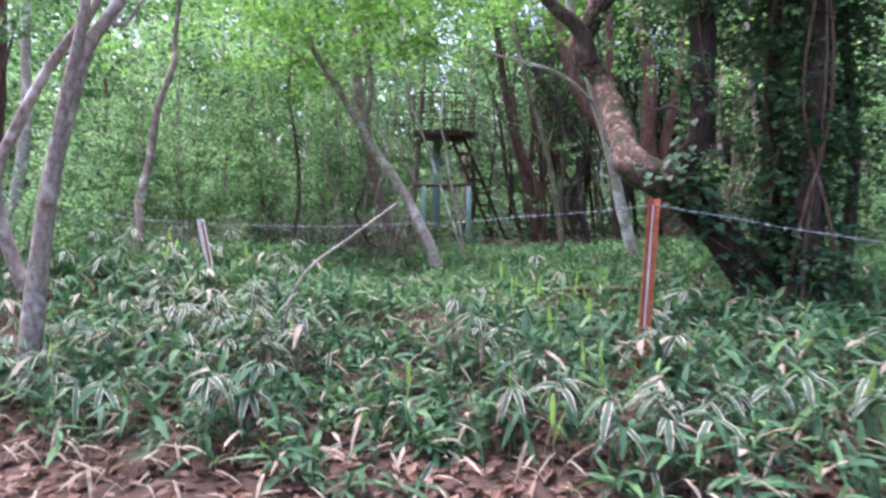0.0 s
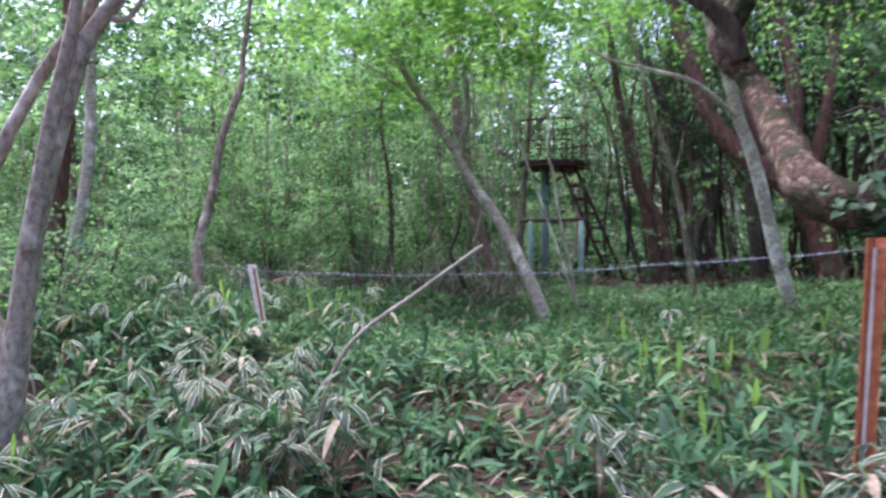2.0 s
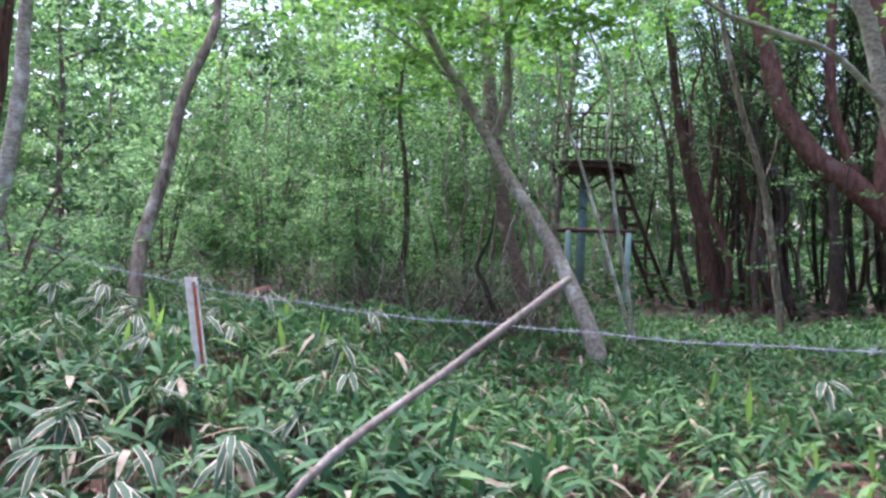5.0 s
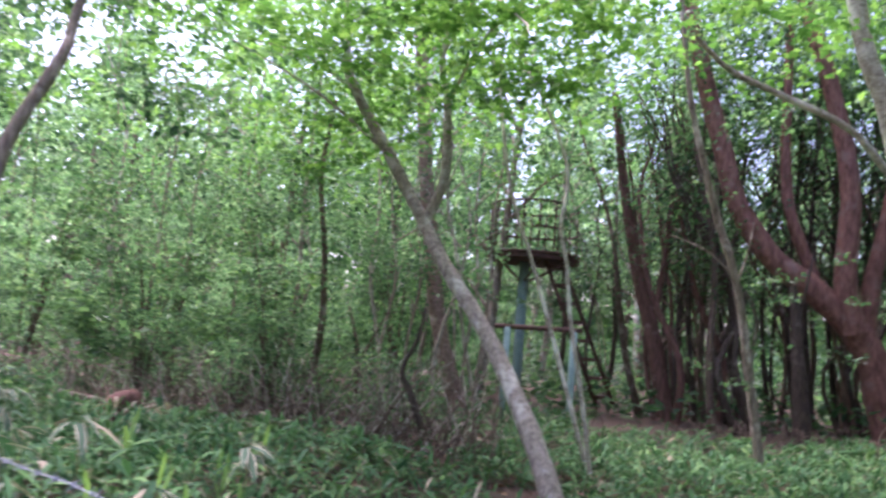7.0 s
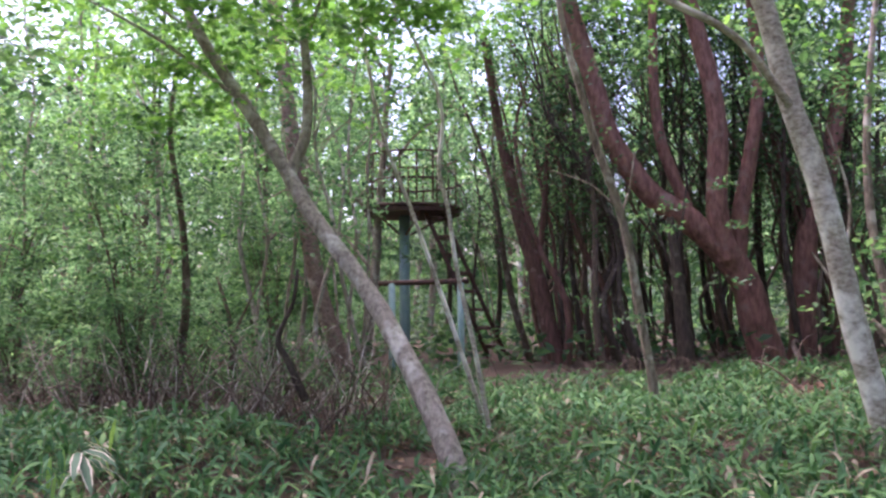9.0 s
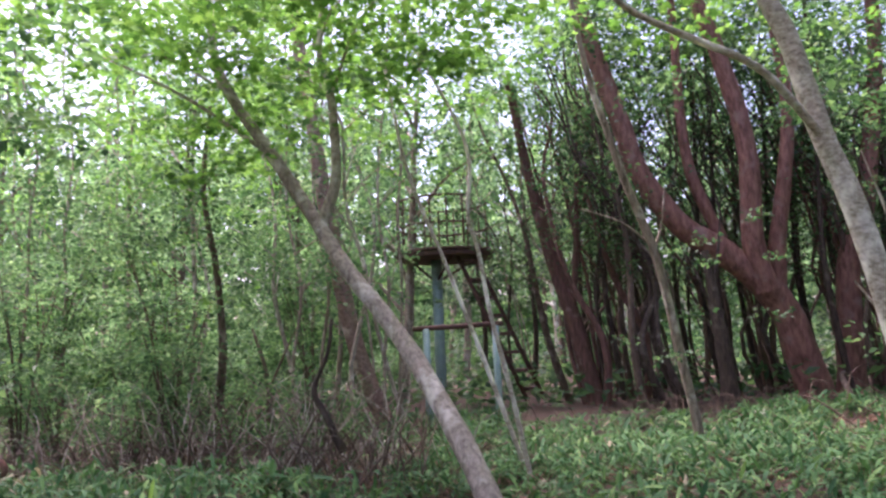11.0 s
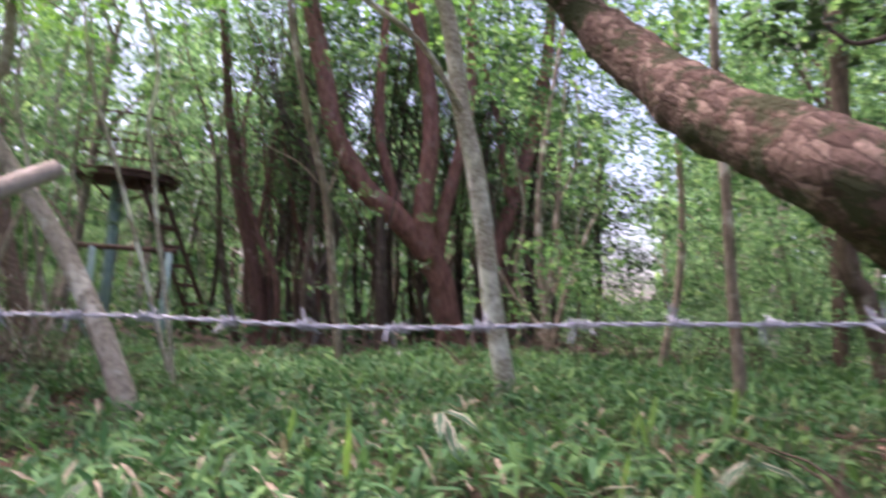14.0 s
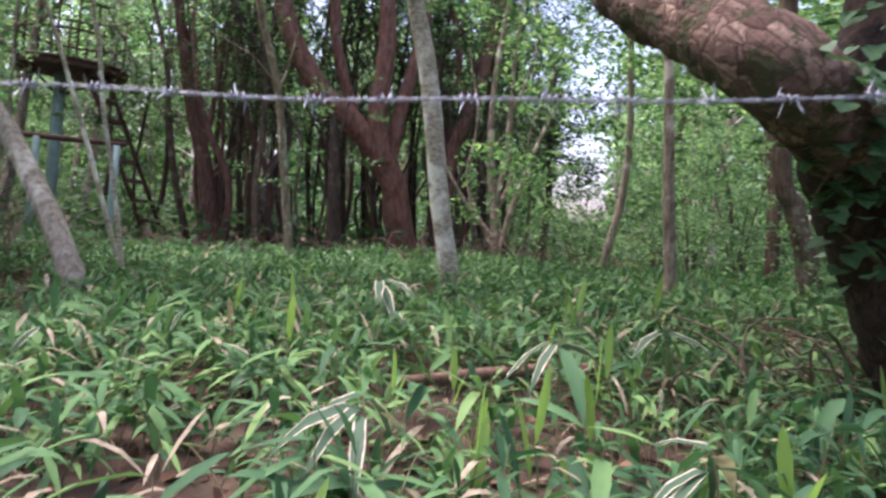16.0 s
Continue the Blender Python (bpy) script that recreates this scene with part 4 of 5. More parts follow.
woods = [wood_tree(20, LEAF_PALE, BARK_GREY, 8.5, 1.6, 4800), wood_tree(21, LEAF_FRESH, BARK_BROWN, 8.0, 1.2, 4000),
         wood_tree(22, LEAF_FRESH, BARK_PALE, 10.0, 2.0, 5200), wood_tree(23, LEAF_MID, BARK_GREY, 7.0, 1.4, 3200),
         wood_tree(24, LEAF_PALE, BARK_BROWN, 9.5, 1.4, 5000)]
pr = random.Random(11)
places = []
for k in range(400):
    x, y = pr.uniform(-24, 20), pr.uniform(10, 38)
    if y < 13 + 0.18 * abs(x + 1) or (-3.8 < x < 6.2 and y < 27) or (-9.5 < x < -2 and y < 17.5):
        continue
    if (x > -1 and y < 12.5 + 0.1 * x) or (-12.5 < x < -4.5 and y < 20.5):
        continue
    if abs(x + 0.45 - (y - 4.95) * 0.488) < 1.9:
        continue
    if any((x - a) ** 2 + (y - b) ** 2 < ((9.5 if x < -4 else 6.5) if y < 20 else 10.0) for a, b, *_ in places):
        continue
    places.append((x, y, pr.uniform(0, 6.28), 1))
# the last eight are unseen trees, added behind and beside the camera to shape the light
for x, y in ((-11, 9.5), (-10.5, 6.5), (6.8, 13.5), (8.5, 11.5), (6.5, 9.2), (9, 7), (-9, -4), (9, -5), (-5, -11), (6, -12), (-12, 2.5), (12, 2.5), (0.5, -14), (-11, -10)):
    places.append((x, y, pr.uniform(0, 6.28), 1))
scatter(woods, places)


# ---- understorey shrubs ----
def shrub(seed, leaf, size, high, n):
    r = random.Random(seed)
    ob = tagged(empty("shrub"), "leafy green shrub with thin stems in the undergrowth", "shrub", "undergrowth shrubs")
    cen = []
    for k in range(7):
        ang, reach = r.uniform(0, 6.28), r.uniform(0.25, 0.9)
        top = np.array((math.cos(ang) * reach, math.sin(ang) * reach, high * r.uniform(0.6, 1.0)))
        v, f = tube_arrays(spline([(0, 0, -0.05), top * (0.35, 0.35, 0.55), top], 8), np.linspace(0.013, 0.004, 8), 4)
        child("stem", mesh_of("stem", v, f, BARK_BROWN), ob)
        cen += [top, top * (0.7, 0.7, 0.75), top * (0.5, 0.5, 0.5) + (r.uniform(-0.4, 0.4), r.uniform(-0.4, 0.4), 0), top * (0.9, 0.9, 0.3) + (0, 0, 0.15)]
    cen = np.array(cen)
    child("foliage", spray_leaves("foliage", cen, rng.uniform(0.25, 0.5, len(cen)), n // len(cen), size, leaf, flat=0.3), ob)
    return ob


shrubs = [shrub(31, LEAF_PALE, 0.075, 2.4, 1900), shrub(32, LEAF_PALE, 0.07, 1.5, 1400), shrub(33, LEAF_FRESH, 0.08, 3.6, 2600), shrub(34, LEAF_PALE, 0.075, 2.4, 1700)]
pr = random.Random(17)
places = []
for k in range(500):
    x, y = pr.uniform(-13, 12), pr.uniform(8.0, 22)
    if -3.9 < x < 5.0 and y < 23:
        continue
    if x < 0 and y < 12.2 - 0.35 * max(0, -x - 4.5):
        continue
    if x > 0 and y < 12 - 0.45 * (x - 4.6):
        continue
    if y > 14 and abs(x + 0.45 - (y - 4.95) * 0.488) < 0.9:
        continue
    if any((x - a) ** 2 + (y - b) ** 2 < 1.3 for a, b, *_ in places):
        continue
    places.append((x, y, pr.uniform(0, 6.28), 1))
scatter(shrubs, places[:50])
low = [shrub(35, LEAF_PALE, 0.06, 1.2, 1100), shrub(36, LEAF_FRESH, 0.055, 0.9, 900)]
scatter(low, [(x, y, 1.3 * k, 1) for k, (x, y) in enumerate(((-5.2, 7.5), (-4.7, 6.5), (-6.1, 7.7), (-5.7, 9.0), (-5.4, 12.6), (-4.2, 12.5), (-6.4, 12.8), (-3.5, 12.9), (-7.3, 12.4), (-5.0, 13.4), (4.6, 12.2), (5.4, 10.6), (4.2, 14.0)))])


def far_woods():
    n = 88000
    a = np.where(rng.random(n) < 0.7, rng.uniform(0.2, np.pi - 0.1, n), rng.uniform(0, 2 * np.pi, n))
    d = rng.uniform(38, 62, n)
    clump = np.sin(a * 37) * 1.5 + np.sin(a * 91 + 2) * 1.2
    z = rng.random(n) ** 1.25 * (16.5 + 3.0 * clump)
    base = np.stack([np.cos(a) * d, 12 + np.sin(a) * d, z], -1)
    gap = (np.abs(base[:, 0] + 0.45 - (base[:, 1] - 4.95) * 0.488) < 2.4) & (base[:, 2] > 3.0)
    base = base[~gap]
    n = len(base)
    aim = rng.normal(size=(n, 3))
    up = rng.normal(size=(n, 3)) + (0, 0, 0.6)
    L = rng.uniform(0.45, 1.1, n)
    ob = new("far_woods", leaves_mesh("far_woods", base, aim, up, L, L * 0.7, LEAF_FRESH))
    tagged(ob, "distant hazy green foliage of the wood all round", "woods", kind="stuff")


far_woods()


def undergrowth():
    n = 44000
    x = rng.uniform(-28, 26, n)
    y = rng.uniform(16.5, 42, n)
    shade = (x > -4.5) & (x < 5.5) & (y < 23)
    z = height(x, y) + rng.random(n) ** 1.6 * np.where(shade, 0.55, 1.3)
    aim = rng.normal(size=(n, 3)) * (1, 1, 0.5)
    up = np.tile((0, 0, 1.0), (n, 1)) + rng.normal(size=(n, 3)) * 0.5
    L = rng.uniform(0.12, 0.3, n)
    ob = new("undergrowth", leaves_mesh("undergrowth", np.stack([x, y, z], -1), aim, up, L, L * 0.55, LEAF_MID))
    tagged(ob, "low leafy green undergrowth deep in the wood", "undergrowth", kind="stuff")


undergrowth()


# ---- the fence ----
def angle_post(name, foot, top, mat, label, strip):
    """Rusty steel angle driven into the bank."""
    foot, top = Vector(foot), Vector(top)
    ob = tagged(empty(name, foot), label, "fence post", "fence posts")
    ax = top - foot
    bm = bmesh.new()
    w, t = 0.056, 0.006
    prof = [(0, 0), (w, 0), (w, t), (t, t), (t, w), (0, w)]
    rot = Matrix.Rotation(radians(-128), 3, "Z")
    rings = []
    for k in range(9):
        u = k / 8
        ring = []
        for px, py in prof:
            q = rot @ Vector((px - 0.02, py - 0.02, 0)) + ax * u
            ring.append(bm.verts.new(q + Vector((random.uniform(-1, 1), random.uniform(-1, 1), 0)) * 0.001))
        rings.append(ring)
    for a, b in zip(rings, rings[1:]):
        for i in range(6):
            bm.faces.new((a[i], a[(i + 1) % 6], b[(i + 1) % 6], b[i]))
    bm.faces.new(rings[-1])
    bm.faces.new(list(reversed(rings[0])))
    part("steel_angle", bm, mat, ob)
    bm = bmesh.new()
    side = rot @ Vector((1, 1, 0)).normalized()
    tang = Vector((-side.y, side.x, 0))
    vs = []
    for k in range(7):
        u = 0.25 + 0.72 * k / 6
        c = ax * u - side * 0.008
        h = strip * random.uniform(0.7, 1.2)
        vs.append([bm.verts.new(c + tang * h), bm.verts.new(c - tang * h), bm.verts.new(c - tang * h - side * 0.01), bm.verts.new(c + tang * h - side * 0.01)])
    for a, b in zip(vs, vs[1:]):
        for i in range(4):
            bm.faces.new((a[i], a[(i + 1) % 4], b[(i + 1) % 4], b[i]))
    bm.faces.new(vs[0][::-1])
    bm.faces.new(vs[-1])
    part("paint_strip", bm, PAINT_FLAKE if mat is RUST else RUST, ob, "flaking pale paint along the edge" if mat is RUST else "rust streak along the edge")
    return ob


fence_dir = (RIGHT_POST - LEFT_POST).normalized()
post_places = [LEFT_POST - fence_dir * 4.4, LEFT_POST, RIGHT_POST, RIGHT_POST + fence_dir * 4.4]
for k, p in enumerate(post_places):
    rust = k >= 2
    g = hz(p.x, p.y)
    lean = Vector((-0.07, -0.03, 0)) if k == 2 else Vector((0.17, 0, 0))
    top = Vector((p.x, p.y, p.z + 0.03 if k in (1, 2) else g + 0.95))
    angle_post("fence_post", Vector((p.x, p.y, g - 0.15)) + lean, top, RUST if rust else PAINT_FLAKE,
               "rusty orange steel fence post standing in bamboo grass" if rust else "weathered pale steel fence post with rust streaks", 0.006 if rust else 0.012)
    p.z = top.z - 0.04


def barbed_wire():
    mid = (LEFT_POST + RIGHT_POST) / 2
    anchor = [Vector(p) for p in post_places]
    ob = tagged(empty("barbed_wire", mid), "twisted galvanised barbed wire strung between steel posts", "barbed wire")
    n_span = 420
    pts = []
    for a, b in zip(anchor, anchor[1:]):
        for k in range(n_span):
            u = k / n_span
            q = a.lerp(b, u) - Vector((0, 0, 0.075 * 4 * u * (1 - u)))
            pts.append(q - mid)
    pts.append(anchor[-1] - mid)
    path = np.array(pts)
    arc = np.concatenate([[0], np.cumsum(np.linalg.norm(np.diff(path, axis=0), axis=1))])
    path[:, 2] += 0.004 * np.sin(arc * 5.0) + 0.002 * np.sin(arc * 13)
    side = np.array((-fence_dir.y, fence_dir.x, 0))
    for ph in (0, math.pi):
        ang = arc * 2 * math.pi / 0.05 + ph
        p = path + 0.0017 * (np.cos(ang)[:, None] * side + np.sin(ang)[:, None] * np.array((0, 0, 1.0)))
        v, f = tube_arrays(p, np.full(len(p), 0.0012), 5)
        child("strand", mesh_of("strand", v, f, GALVANISED), ob)
    made = []
    for s in range(4):
        r = random.Random(s)
        tubes = []
        a = np.linspace(0, 2 * math.pi * 2.6, 26)
        coil = np.stack([np.linspace(-0.010, 0.010, 26), 0.0048 * np.cos(a), 0.0048 * np.sin(a)], -1)
        tubes.append(tube_arrays(coil, np.full(26, 0.0013), 5))
        for x in (-0.010, -0.004, 0.004, 0.010):
            th = r.uniform(0, 6.28)
            d = np.array((r.uniform(-0.5, 0.5), math.cos(th), math.sin(th)))
            p0 = np.array((x, 0.004 * math.cos(th), 0.004 * math.sin(th)))
            tubes.append(tube_arrays(np.array([p0, p0 + d * 0.009, p0 + d * 0.017]), np.array((0.0013, 0.0012, 0.0005)), 5))
        made.append(join_tubes("barb", tubes, GALVANISED))
    yaw = math.atan2(fence_dir.y, fence_dir.x)
    s, k = 0.05, 0
    while s < arc[-1]:
        i = int(np.searchsorted(arc, s))
        child("barb", made[k % 4], ob, m=Matrix.LocRotScale(path[i], Euler((k * 1.7, 0, yaw)), None))
        s += 0.09
        k += 1


barbed_wire()

# cut pole leaning in the bamboo grass
foot = Vector(stick_pts[0])
pole = tagged(new("leaning_pole", tube("leaning_pole", [tuple(Vector(p) - foot) for p in stick_pts] , 0.010, 0.0115, DEAD_WOOD, 9, 24, 0.10)), "bare pale dead pole leaning out of the bamboo grass", "pole")
pole.location = foot


def capped_log(name, pts, r0, r1, mat, label, category):
    foot = Vector(pts[0])
    path = spline([tuple(Vector(p) - foot) for p in pts], 20)
    rad = np.linspace(r0, r1, 20)
    rad[0] = rad[-1] = 0.001
    path[0], path[-1] = path[1], path[-2]
    v, f = tube_arrays(np.vstack([path[:1] - (path[2] - path[1]) * 0.01, path[1:-1], path[-1:] + (path[-2] - path[-3]) * 0.01]), rad, 9, 0.15, 5)
    ob = tagged(new(name, mesh_of(name, v, f, mat)), label, category)
    ob.location = foot


def lying(x0, y0, x1, y1, lift, bend=0.0):
    return [(x0 + (x1 - x0) * u, y0 + (y1 - y0) * u + bend * math.sin(u * 3.1), hz(x0 + (x1 - x0) * u, y0 + (y1 - y0) * u) + lift) for u in (0, 0.33, 0.66, 1)]


capped_log("fallen_branch", lying(0.15, 7.4, 1.3, 7.75, 0.16, 0.05), 0.022, 0.03, BARK_TWIG, "brown fallen branch lying in the bamboo grass", "branch")
capped_log("fallen_log", lying(-6.6, 10.9, -5.4, 10.7, 0.12, 0.05), 0.045, 0.04, BARK_DARK, "dark fallen log at the edge of the brushwood", "log")
capped_log("tree_stump", [(-4.92, 10.06, 0.55), (-4.87, 10.06, 0.74), (-4.78, 10.04, 0.87), (-4.68, 10.03, 0.93)], 0.21, 0.06, BARK_RUSSET, "crumbling red-brown tree stump in dry brushwood", "stump")


def stone(x, y, z, s):
    bm = bmesh.new()
    bmesh.ops.create_icosphere(bm, subdivisions=2, radius=s)
    for v in bm.verts:
        v.co *= 1 + 0.25 * noise.noise(v.co * 25)
        v.co.z *= 0.7
    me = bpy.data.meshes.new("stone")
    bm.to_mesh(me)
    bm.free()
    me.materials.append(STONE)
    ob = tagged(new("stone", me), "small pale stone on the forest floor", "stone")
    ob.location = (x, y, z)


bent = [(2.66, 16.6, 1.02), (2.5, 16.2, 0.98), (2.4, 15.7, 0.86), (2.36, 15.3, hz(2.36, 15.3) - 0.02)]
capped_log("fallen_branch", bent, 0.03, 0.045, BARK_DARK, "dark crooked fallen branch arching to the ground", "branch")
stone(1.04, 14.17, hz(1.04, 14.17) + 0.12, 0.07)


# ---- the old slide tower and the exercise bar ----
def bar_mesh(name, a, b, r, mat, sides=10):
    v, f = tube_arrays(np.array([a, np.array(a) + (np.array(b) - np.array(a)) * 0.5, b], dtype=float), np.full(3, r), sides)
    f = f.tolist() + [list(range(sides))[::-1], list(range(2 * sides, 3 * sides))]
    return mesh_of(name, v, f, mat)


def disc(name, r, z0, z1, mat, sides=28):
    bm = bmesh.new()
    bmesh.ops.create_cone(bm, cap_ends=True, segments=sides, radius1=r, radius2=r, depth=z1 - z0)
    bmesh.ops.translate(bm, verts=bm.verts, vec=(0, 0, (z0 + z1) / 2))
    bmesh.ops.bevel(bm, geom=[e for e in bm.edges if len(e.link_faces) == 2 and e.calc_face_angle() > 1], offset=0.012, segments=1, affect="EDGES")
    me = bpy.data.meshes.new(name)
    bm.to_mesh(me)
    bm.free()
    me.materials.append(mat)
    return me


TOWER, TOWER_DECK = (-3.09, 18.15), 3.10


def slide_tower():
    x, y = TOWER
    g = hz(x, y)
    ob = tagged(empty("slide_tower", (x, y, g)), "abandoned rusty playground tower with round deck and ladder", "playground tower")
    zd = TOWER_DECK - g
    child("pillar", bar_mesh("pillar", (-0.14, 0, -0.2), (-0.14, 0, zd), 0.09, GREEN_PAINT, 14), ob, "faded blue-green painted pillar")
    child("deck", disc("deck", 0.84, zd, zd + 0.08, RUST_DARK), ob, "rust-eaten round steel deck")
    child("deck_rim", disc("deck_rim", 0.87, zd + 0.082, zd + 0.13, RUST_DARK), ob)
    for k in range(4):
        a = k * math.pi / 2 + 0.4
        child("deck_bracket", bar_mesh("deck_bracket", (math.cos(a) * 0.06 - 0.14, math.sin(a) * 0.06, zd - 0.35), (math.cos(a) * 0.6, math.sin(a) * 0.6, zd + 0.01), 0.022, RUST_DARK, 6), ob)
    n = 18
    for k in range(n):
        a = k * 2 * math.pi / n + 0.1
        if -0.45 < math.atan2(math.sin(a + 0.2), math.cos(a + 0.2)) < 0.45:
            continue
        child("baluster", bar_mesh("baluster", (math.cos(a) * 0.8, math.sin(a) * 0.8, zd + 0.18), (math.cos(a) * 0.8, math.sin(a) * 0.8, zd + 1.0), 0.016, RUST_DARK, 6), ob)
    for z in (0.55, 1.0):
        t = np.linspace(0.3, 2 * math.pi - 0.75, 40)
        v, f = tube_arrays(np.stack([np.cos(t) * 0.8, np.sin(t) * 0.8, np.full(40, zd + z)], -1), np.full(40, 0.02), 6)
        child("guard_rail", mesh_of("guard_rail", v, f, RUST_DARK), ob)
    top, low = np.array((0.30, -0.45, zd + 0.02)), np.array((1.32, -0.2, 0.05))
    wide = np.array((0.26, 0.30, 0))
    for s in (0, 1):
        child("ladder_rail", bar_mesh("ladder_rail", low + wide * s, top + wide * s, 0.04, RUST_DARK, 8), ob)
    for k in range(8):
        c = low + (top - low) * (k + 0.6) / 8
        bm = bmesh.new()
        bmesh.ops.create_cube(bm, size=1)
        ln = float(np.linalg.norm(wide))
        bmesh.ops.scale(bm, verts=bm.verts, vec=(0.22, ln, 0.055))
        bmesh.ops.bevel(bm, geom=list(bm.edges), offset=0.006, segments=1, affect="EDGES")
        bmesh.ops.translate(bm, verts=bm.verts, vec=Vector(c + wide * 0.5))
        part("step", bm, RUST_DARK, ob)


slide_tower()


def exercise_bar():
    a, b = Vector((-2.92, 15.65, 0)), Vector((-1.97, 15.75, 0))
    g = hz(a.x, a.y)
    ob = tagged(empty("exercise_bar", (a.x, a.y, g)), "low playground bar on faded green posts", "playground bar")
    for q in (a, b):
        d = q - a
        child("post", bar_mesh("post", (d.x, d.y, -0.15), (d.x, d.y, 1.86 - g), 0.048, GREEN_PAINT, 12), ob, "faded blue-green painted post")
    d = b - a
    child("bar", bar_mesh("bar", (-0.2 * d.x, -0.2 * d.y, 1.86 - g), (1.12 * d.x, 1.12 * d.y, 1.885 - g), 0.036, RUST_DARK, 8), ob, "rusty horizontal bar")


exercise_bar()


# ---- dry brushwood ----
def brushwood(x, y, n, spread, high, seed, mat=BARK_BROWN):
    r = random.Random(seed)
    tubes = []
    for k in range(n):
        a = r.uniform(0, 6.28)
        p = np.array((r.gauss(0, spread), r.gauss(0, spread * 0.6), -0.03))
        reach = r.uniform(0.2, 0.8)
        q = p + np.array((math.cos(a) * reach, math.sin(a) * reach, r.uniform(0.2, high)))
        m = (p + q) / 2 + np.array((r.uniform(-0.15, 0.15), r.uniform(-0.15, 0.15), r.uniform(0, 0.2)))
        tubes.append(tube_arrays(spline([p, m, q], 7), np.linspace(r.uniform(0.004, 0.014), 0.002, 7), 4))
    ob = tagged(new("brushwood", join_tubes("brushwood", tubes, mat)), "tangled dry brown brushwood on the forest floor", "brushwood", kind="stuff")
    ob.location = (x, y, hz(x, y))


brushwood(-5.2, 11.8, 130, 1.1, 0.6, 1)
brushwood(-5.4, 12.0, 90, 1.2, 1.0, 11, BARK_SILVER)
brushwood(-3.6, 12.0, 90, 0.8, 0.9, 2)
brushwood(-3.4, 11.9, 90, 0.7, 1.1, 12, BARK_SILVER)
brushwood(-6.8, 11.8, 90, 0.9, 0.6, 8, BARK_GREY)
brushwood(-2.7, 11.5, 70, 0.5, 0.8, 3)
brushwood(3.2, 13.6, 90, 0.9, 0.6, 4)
brushwood(1.0, 15.6, 90, 1.4, 0.4, 5)
brushwood(2.2, 7.3, 60, 0.35, 0.5, 6)
capped_log("dead_sapling", dead_pts, 0.035, 0.012, BARK_DARK, "crooked dead sapling standing in brushwood", "dead tree")


# ---- leaf litter ----
def litter():
    n = 38000
    x = rng.normal(-0.5, 5.0, n)
    y = np.where(rng.random(n) < 0.6, 4.6 - np.abs(rng.normal(0, 3.6, n)), rng.uniform(4.6, 14.0, n))
    base = np.stack([x, y, height(x, y) + rng.uniform(0.004, 0.03, n)], -1)
    aim = rng.normal(size=(n, 3)) * (1, 1, 0.2)
    up = np.tile((0, 0, 1.0), (n, 1)) + rng.normal(size=(n, 3)) * 0.35
    L = rng.uniform(0.05, 0.12, n)
    ob = new("leaf_litter", leaves_mesh("leaf_litter", base, aim, up, L, L * 0.5, LEAF_LITTER))
    tagged(ob, "brown dry fallen leaves on the soil", "leaf litter", kind="stuff")


litter()


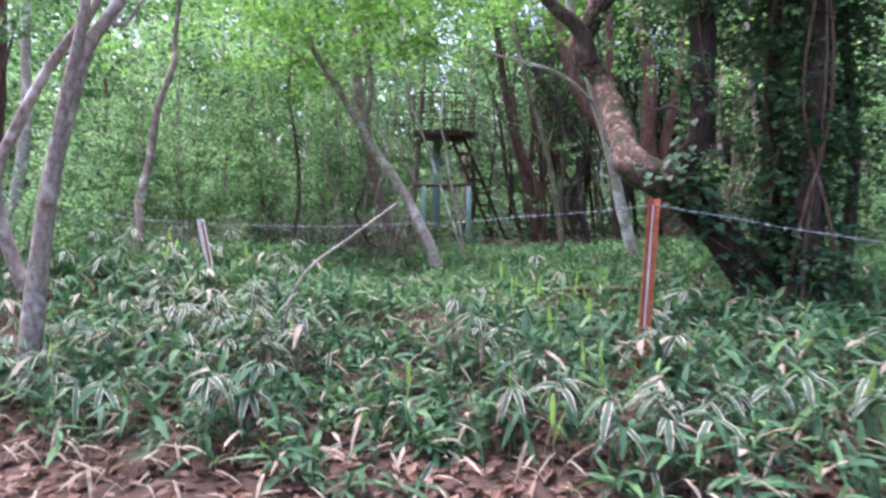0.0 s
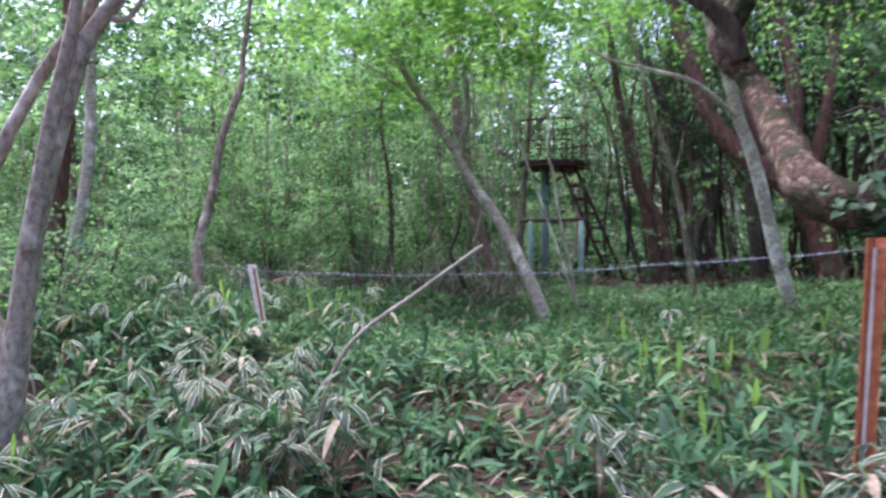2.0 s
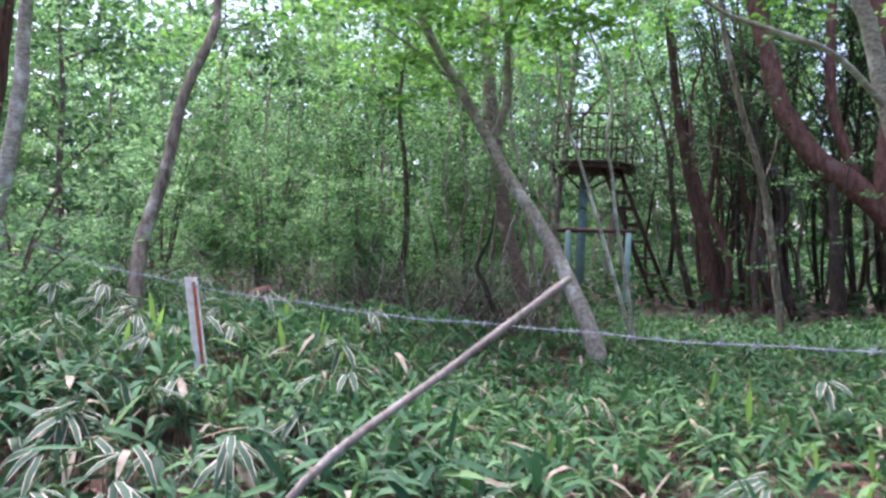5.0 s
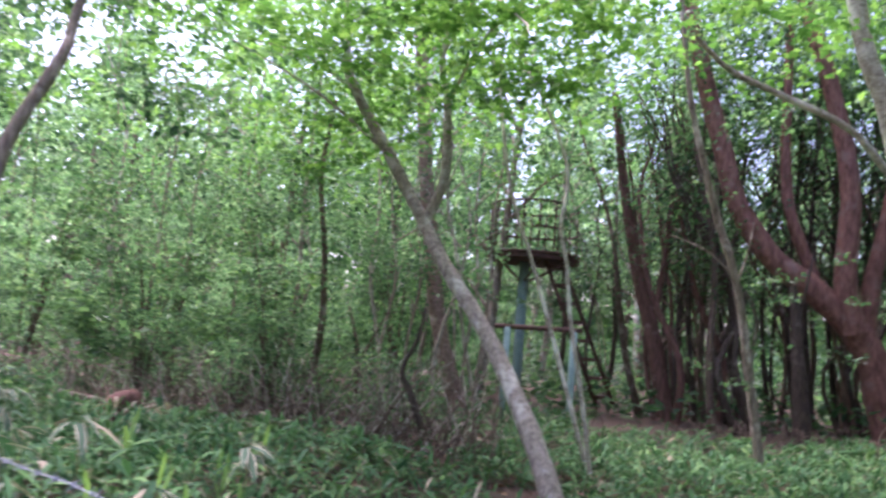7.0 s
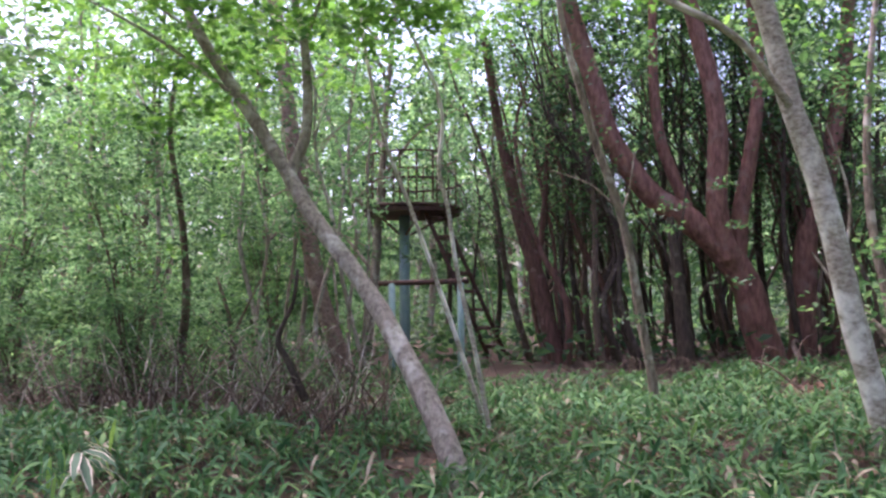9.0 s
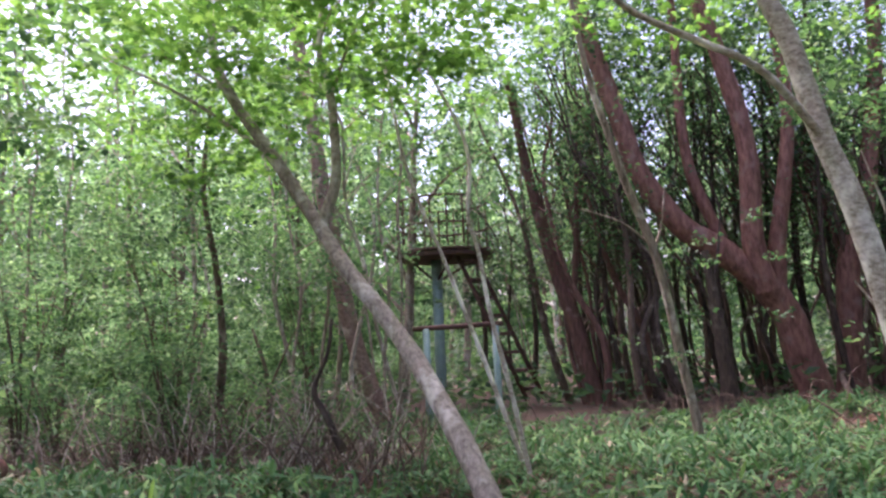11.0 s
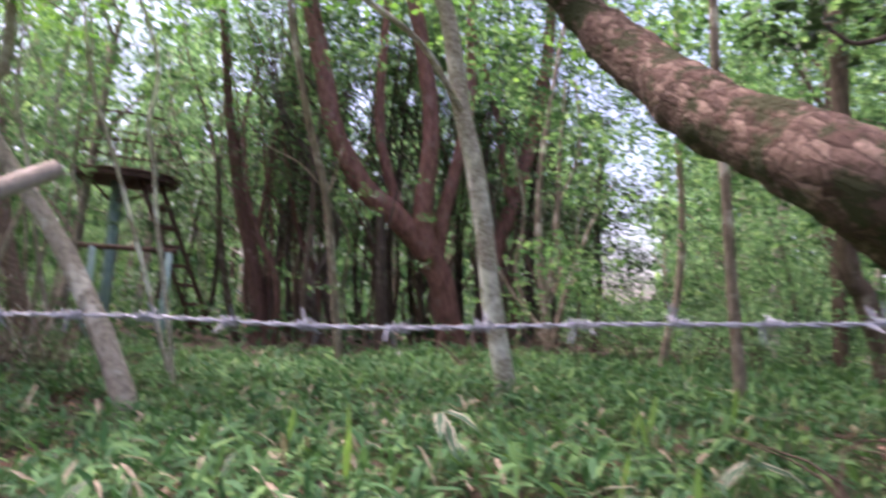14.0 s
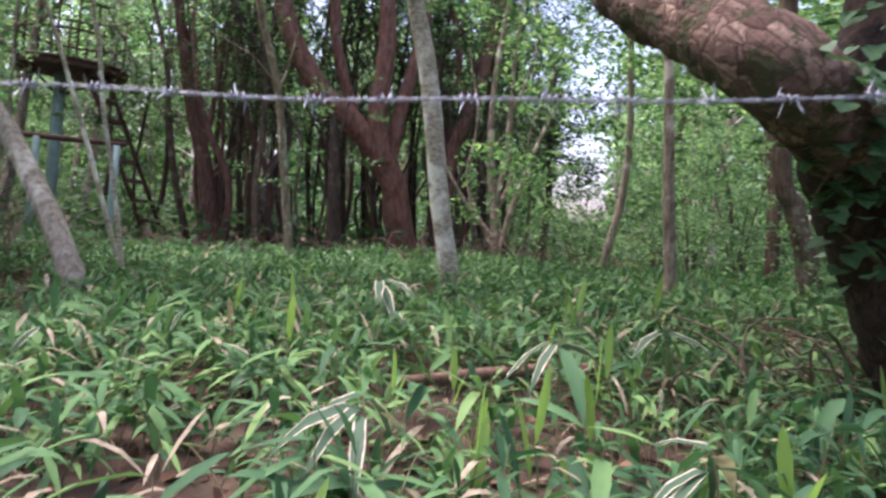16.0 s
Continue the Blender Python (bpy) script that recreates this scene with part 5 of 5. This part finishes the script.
# ---- bamboo grass ----
def field(name, boxes, label, mat):
    bases, aims, lens, wids, droops, stems = [], [], [], [], [], []
    for x0, x1, y0, y1, per_m2, tall, size in boxes:
        n = int((x1 - x0) * (y1 - y0) * per_m2)
        x, y = rng.uniform(x0, x1, n), rng.uniform(y0, y1, n)
        thin = np.array([noise.noise(Vector((a * 0.9, b * 0.9, 3.0))) for a, b in zip(x, y)])
        edge = y + 0.10 * x + 0.5 * np.array([noise.noise(Vector((a * 1.3, 0, 9.0))) for a in x])
        ok = (thin > -0.42) & (edge > 3.75 - 0.9 * rng.random(n) ** 3) & ~((x < -2.4) & (x > -8) & (y > 10.2 + 0.15 * x + 0.9) & (y < 13.6) & (rng.random(n) < 0.9))
        ok &= ~((x > -1.7) & (x < 4.4) & (y > 15.1 + 0.8 * thin))
        ok &= ~(((x - 0.5) ** 2 + (y - 7.2) ** 2 < 0.6) & (rng.random(n) < 0.6))
        x, y, thin = x[ok], y[ok], thin[ok]
        n = len(x)
        h = tall * rng.uniform(0.45, 1.1, n) * (1 + 0.35 * thin)
        walked = np.abs((x - 0.95) + (y - 0.4) * 0.32) < 0.5
        h = np.where((walked & (y < 6.0)) | ((x + 0.5) ** 2 + (y - 5.0) ** 2 < 0.4), h * 0.4, h)
        top = np.stack([x + rng.normal(size=n) * 0.05, y + rng.normal(size=n) * 0.05, height(x, y) + h], -1)
        foot = np.stack([x, y, height(x, y) - 0.02], -1)
        stems.append((foot, top))
        for k in range(6):
            u = rng.uniform(0.55, 1.0, n)[:, None]
            b = foot + (top - foot) * u
            a = rng.uniform(0, 2 * np.pi, n)
            el = rng.normal(0.36, 0.45, n)
            if k == 0:
                el = rng.uniform(0.6, 1.4, n)
            aim = np.stack([np.cos(a) * np.cos(el), np.sin(a) * np.cos(el), np.sin(el)], -1)
            bases.append(b)
            aims.append(aim)
            L = size * rng.uniform(0.5, 1.4, n)
            lens.append(L)
            wids.append(L * rng.uniform(0.12, 0.20, n))
            droops.append(rng.uniform(0.1, 0.75, n))
    me = blades(name, np.vstack(bases), np.vstack(aims), np.concatenate(lens), np.concatenate(wids), np.concatenate(droops), mat)
    tagged(new(name, me), label, "bamboo grass", kind="stuff")
    foot = np.vstack([s[0] for s in stems])
    top = np.vstack([s[1] for s in stems])
    n = len(foot)
    ring = np.array([(1, 0, 0), (-0.5, 0.87, 0), (-0.5, -0.87, 0)]) * 0.0025
    v = np.concatenate([foot[:, None] + ring, top[:, None] + ring * 0.6], 1).reshape(-1, 3)
    f = (np.arange(n)[:, None, None] * 6 + np.array([(0, 1, 4, 3), (1, 2, 5, 4), (2, 0, 3, 5)])[None]).reshape(-1, 4)
    tagged(new(name + "_stems", mesh_of(name + "_stems", v, f, SASA_STEM)), "thin tan stems of low bamboo grass", "bamboo grass", kind="stuff")


field("bamboo_grass", [(-5.5, 5.0, 3.6, 6.6, 84, 0.36, 0.18), (5.0, 8.5, 3.3, 6.6, 45, 0.34, 0.19), (-9, -5.5, 4.2, 13.0, 40, 0.36, 0.19), (-11, -9, 5.0, 12.0, 18, 0.34, 0.19)],
      "low grey-green bamboo grass covering the bank", SASA_FIELD)
field("fresh_bamboo_grass", [(-5.5, 5.0, 6.4, 8.5, 145, 0.25, 0.14), (-7, 6.5, 8.5, 13.0, 125, 0.20, 0.13), (-9, 8.5, 13.0, 16.0, 64, 0.20, 0.15), (5.0, 8.5, 6.6, 13.0, 50, 0.28, 0.16), (8.5, 10.5, 4.0, 12.0, 18, 0.3, 0.17)],
      "short fresh green bamboo grass under the trees", SASA_FRESH)


def old_bamboo_plant(seed, low=0.34, high=0.50, spread=0.05, elevation=(-0.25, 0.4)):
    r = random.Random(seed)
    ob = tagged(empty("bamboo_grass_plant"), "old bamboo grass with pale-edged drooping leaves", "bamboo grass", "pale-edged bamboo grass")
    h = r.uniform(low, high)
    top = (r.uniform(-0.08, 0.08), r.uniform(-0.08, 0.08), h)
    v, f = tube_arrays(spline([(0, 0, -0.03), (top[0] * 0.3, top[1] * 0.3, h * 0.6), top], 7), np.linspace(0.0035, 0.002, 7), 5)
    child("culm", mesh_of("culm", v, f, SASA_STEM), ob)
    a0 = r.uniform(0, 6.28)
    n = r.choice((5, 6, 7))
    for k in range(n):
        a = a0 + (k - n / 2) * r.uniform(0.45, 0.8)
        el = r.uniform(*elevation)
        aim = np.array([(math.cos(a) * math.cos(el), math.sin(a) * math.cos(el), math.sin(el))])
        L = np.array([r.uniform(0.13, 0.22)])
        me = blades("leaf", np.array([top]) - np.array([(0, 0, r.uniform(0, spread))]), aim, L, L * r.uniform(0.17, 0.24), np.array([r.uniform(0.45, 0.95)]), SASA_OLD)
        child("leaf", me, ob)
    return ob


pr = random.Random(23)
places = []
while len(places) < 165:
    x, y = pr.uniform(-4.4, 3.2), 3.9 + 4.6 * pr.random() ** 1.5
    if y + 0.10 * x < 3.8 or (x > 1.5 and pr.random() < 0.5) or (x > -0.6 and y > 5.6 and pr.random() < 0.85) or abs(x - 0.95 + (y - 0.4) * 0.32) < 0.6:
        continue
    places.append((x, y, pr.uniform(0, 6.28), 1))
scatter([old_bamboo_plant(k) for k in range(9)], places)
pr = random.Random(29)
spots = [(-1.32, 4.86, 0, 1), (-1.16, 4.84, 1, 1), (-1.24, 4.74, 2, 1), (-1.40, 4.98, 3, 1), (-1.10, 4.95, 4, 1), (-1.33, 4.70, 5, 1), (-1.47, 4.84, 0.5, 1), (-1.18, 5.08, 1.6, 1), (-1.04, 4.80, 2.8, 1), (-1.55, 5.0, 3.9, 1), (-0.98, 4.98, 5.2, 1)]
scatter([old_bamboo_plant(70 + k, 0.5, 0.74, 0.3, (-0.1, 0.9)) for k in range(4)], spots)


def dry_leaves():
    """Pale dead blades caught among the bamboo grass."""
    n = 2000
    x = rng.uniform(-5, 4.2, n)
    y = 3.4 + 6.5 * rng.random(n) ** 1.4
    z = height(x, y) + rng.uniform(0.03, 0.30, n)
    aim = rng.normal(size=(n, 3)) * (1, 1, 0.35)
    L = rng.uniform(0.08, 0.19, n)
    me = blades("dry_bamboo_leaves", np.stack([x, y, z], -1), aim, L, L * rng.uniform(0.10, 0.17, n), rng.uniform(0.1, 0.9, n), SASA_DRY)
    tagged(new("dry_bamboo_leaves", me), "pale dead bamboo leaves caught in the green growth", "dry leaves", kind="stuff")


dry_leaves()


def young_shoot(seed):
    """Upright new blade of bamboo grass, still half rolled."""
    r = random.Random(seed)
    h = r.uniform(0.30, 0.46)
    ob = tagged(empty("bamboo_shoot"), "bright yellow-green young bamboo grass shoot standing upright", "bamboo grass", "young shoots")
    lean = r.uniform(-0.06, 0.06)
    v, f = tube_arrays(spline([(0, 0, -0.03), (lean * 0.4, 0, h * 0.4), (lean, 0.01, h * 0.62)], 7), np.linspace(0.004, 0.003, 7), 5)
    child("culm", mesh_of("culm", v, f, SASA_STEM), ob)
    for k in range(2):
        aim = np.array([(lean + (k - 0.3) * r.uniform(0.1, 0.5), r.uniform(-0.2, 0.2), 1.0)])
        me = blades("blade", np.array([(lean * 0.9, 0.01, h * (0.6 - 0.22 * k))]), aim, np.array([h * 0.55]), np.array([h * 0.075]), np.array([r.uniform(0.0, 0.25)]), SHOOT)
        child("blade", me, ob)
    return ob


pr = random.Random(41)
spots = [(0.13, 6.42, 0.4, 1), (-0.25, 4.55, 1.0, 1), (0.62, 3.95, 0, 1)]
while len(spots) < 46:
    x, y = pr.uniform(-3.6, 2.4), pr.uniform(4.2, 9.0)
    if (x + 0.6) ** 2 + (y - 5.1) ** 2 > 0.5 and abs(x - 0.95 + (y - 0.4) * 0.32) > 0.45:
        spots.append((x, y, pr.uniform(0, 6.28), 1))
scatter([young_shoot(k) for k in range(6)], spots)
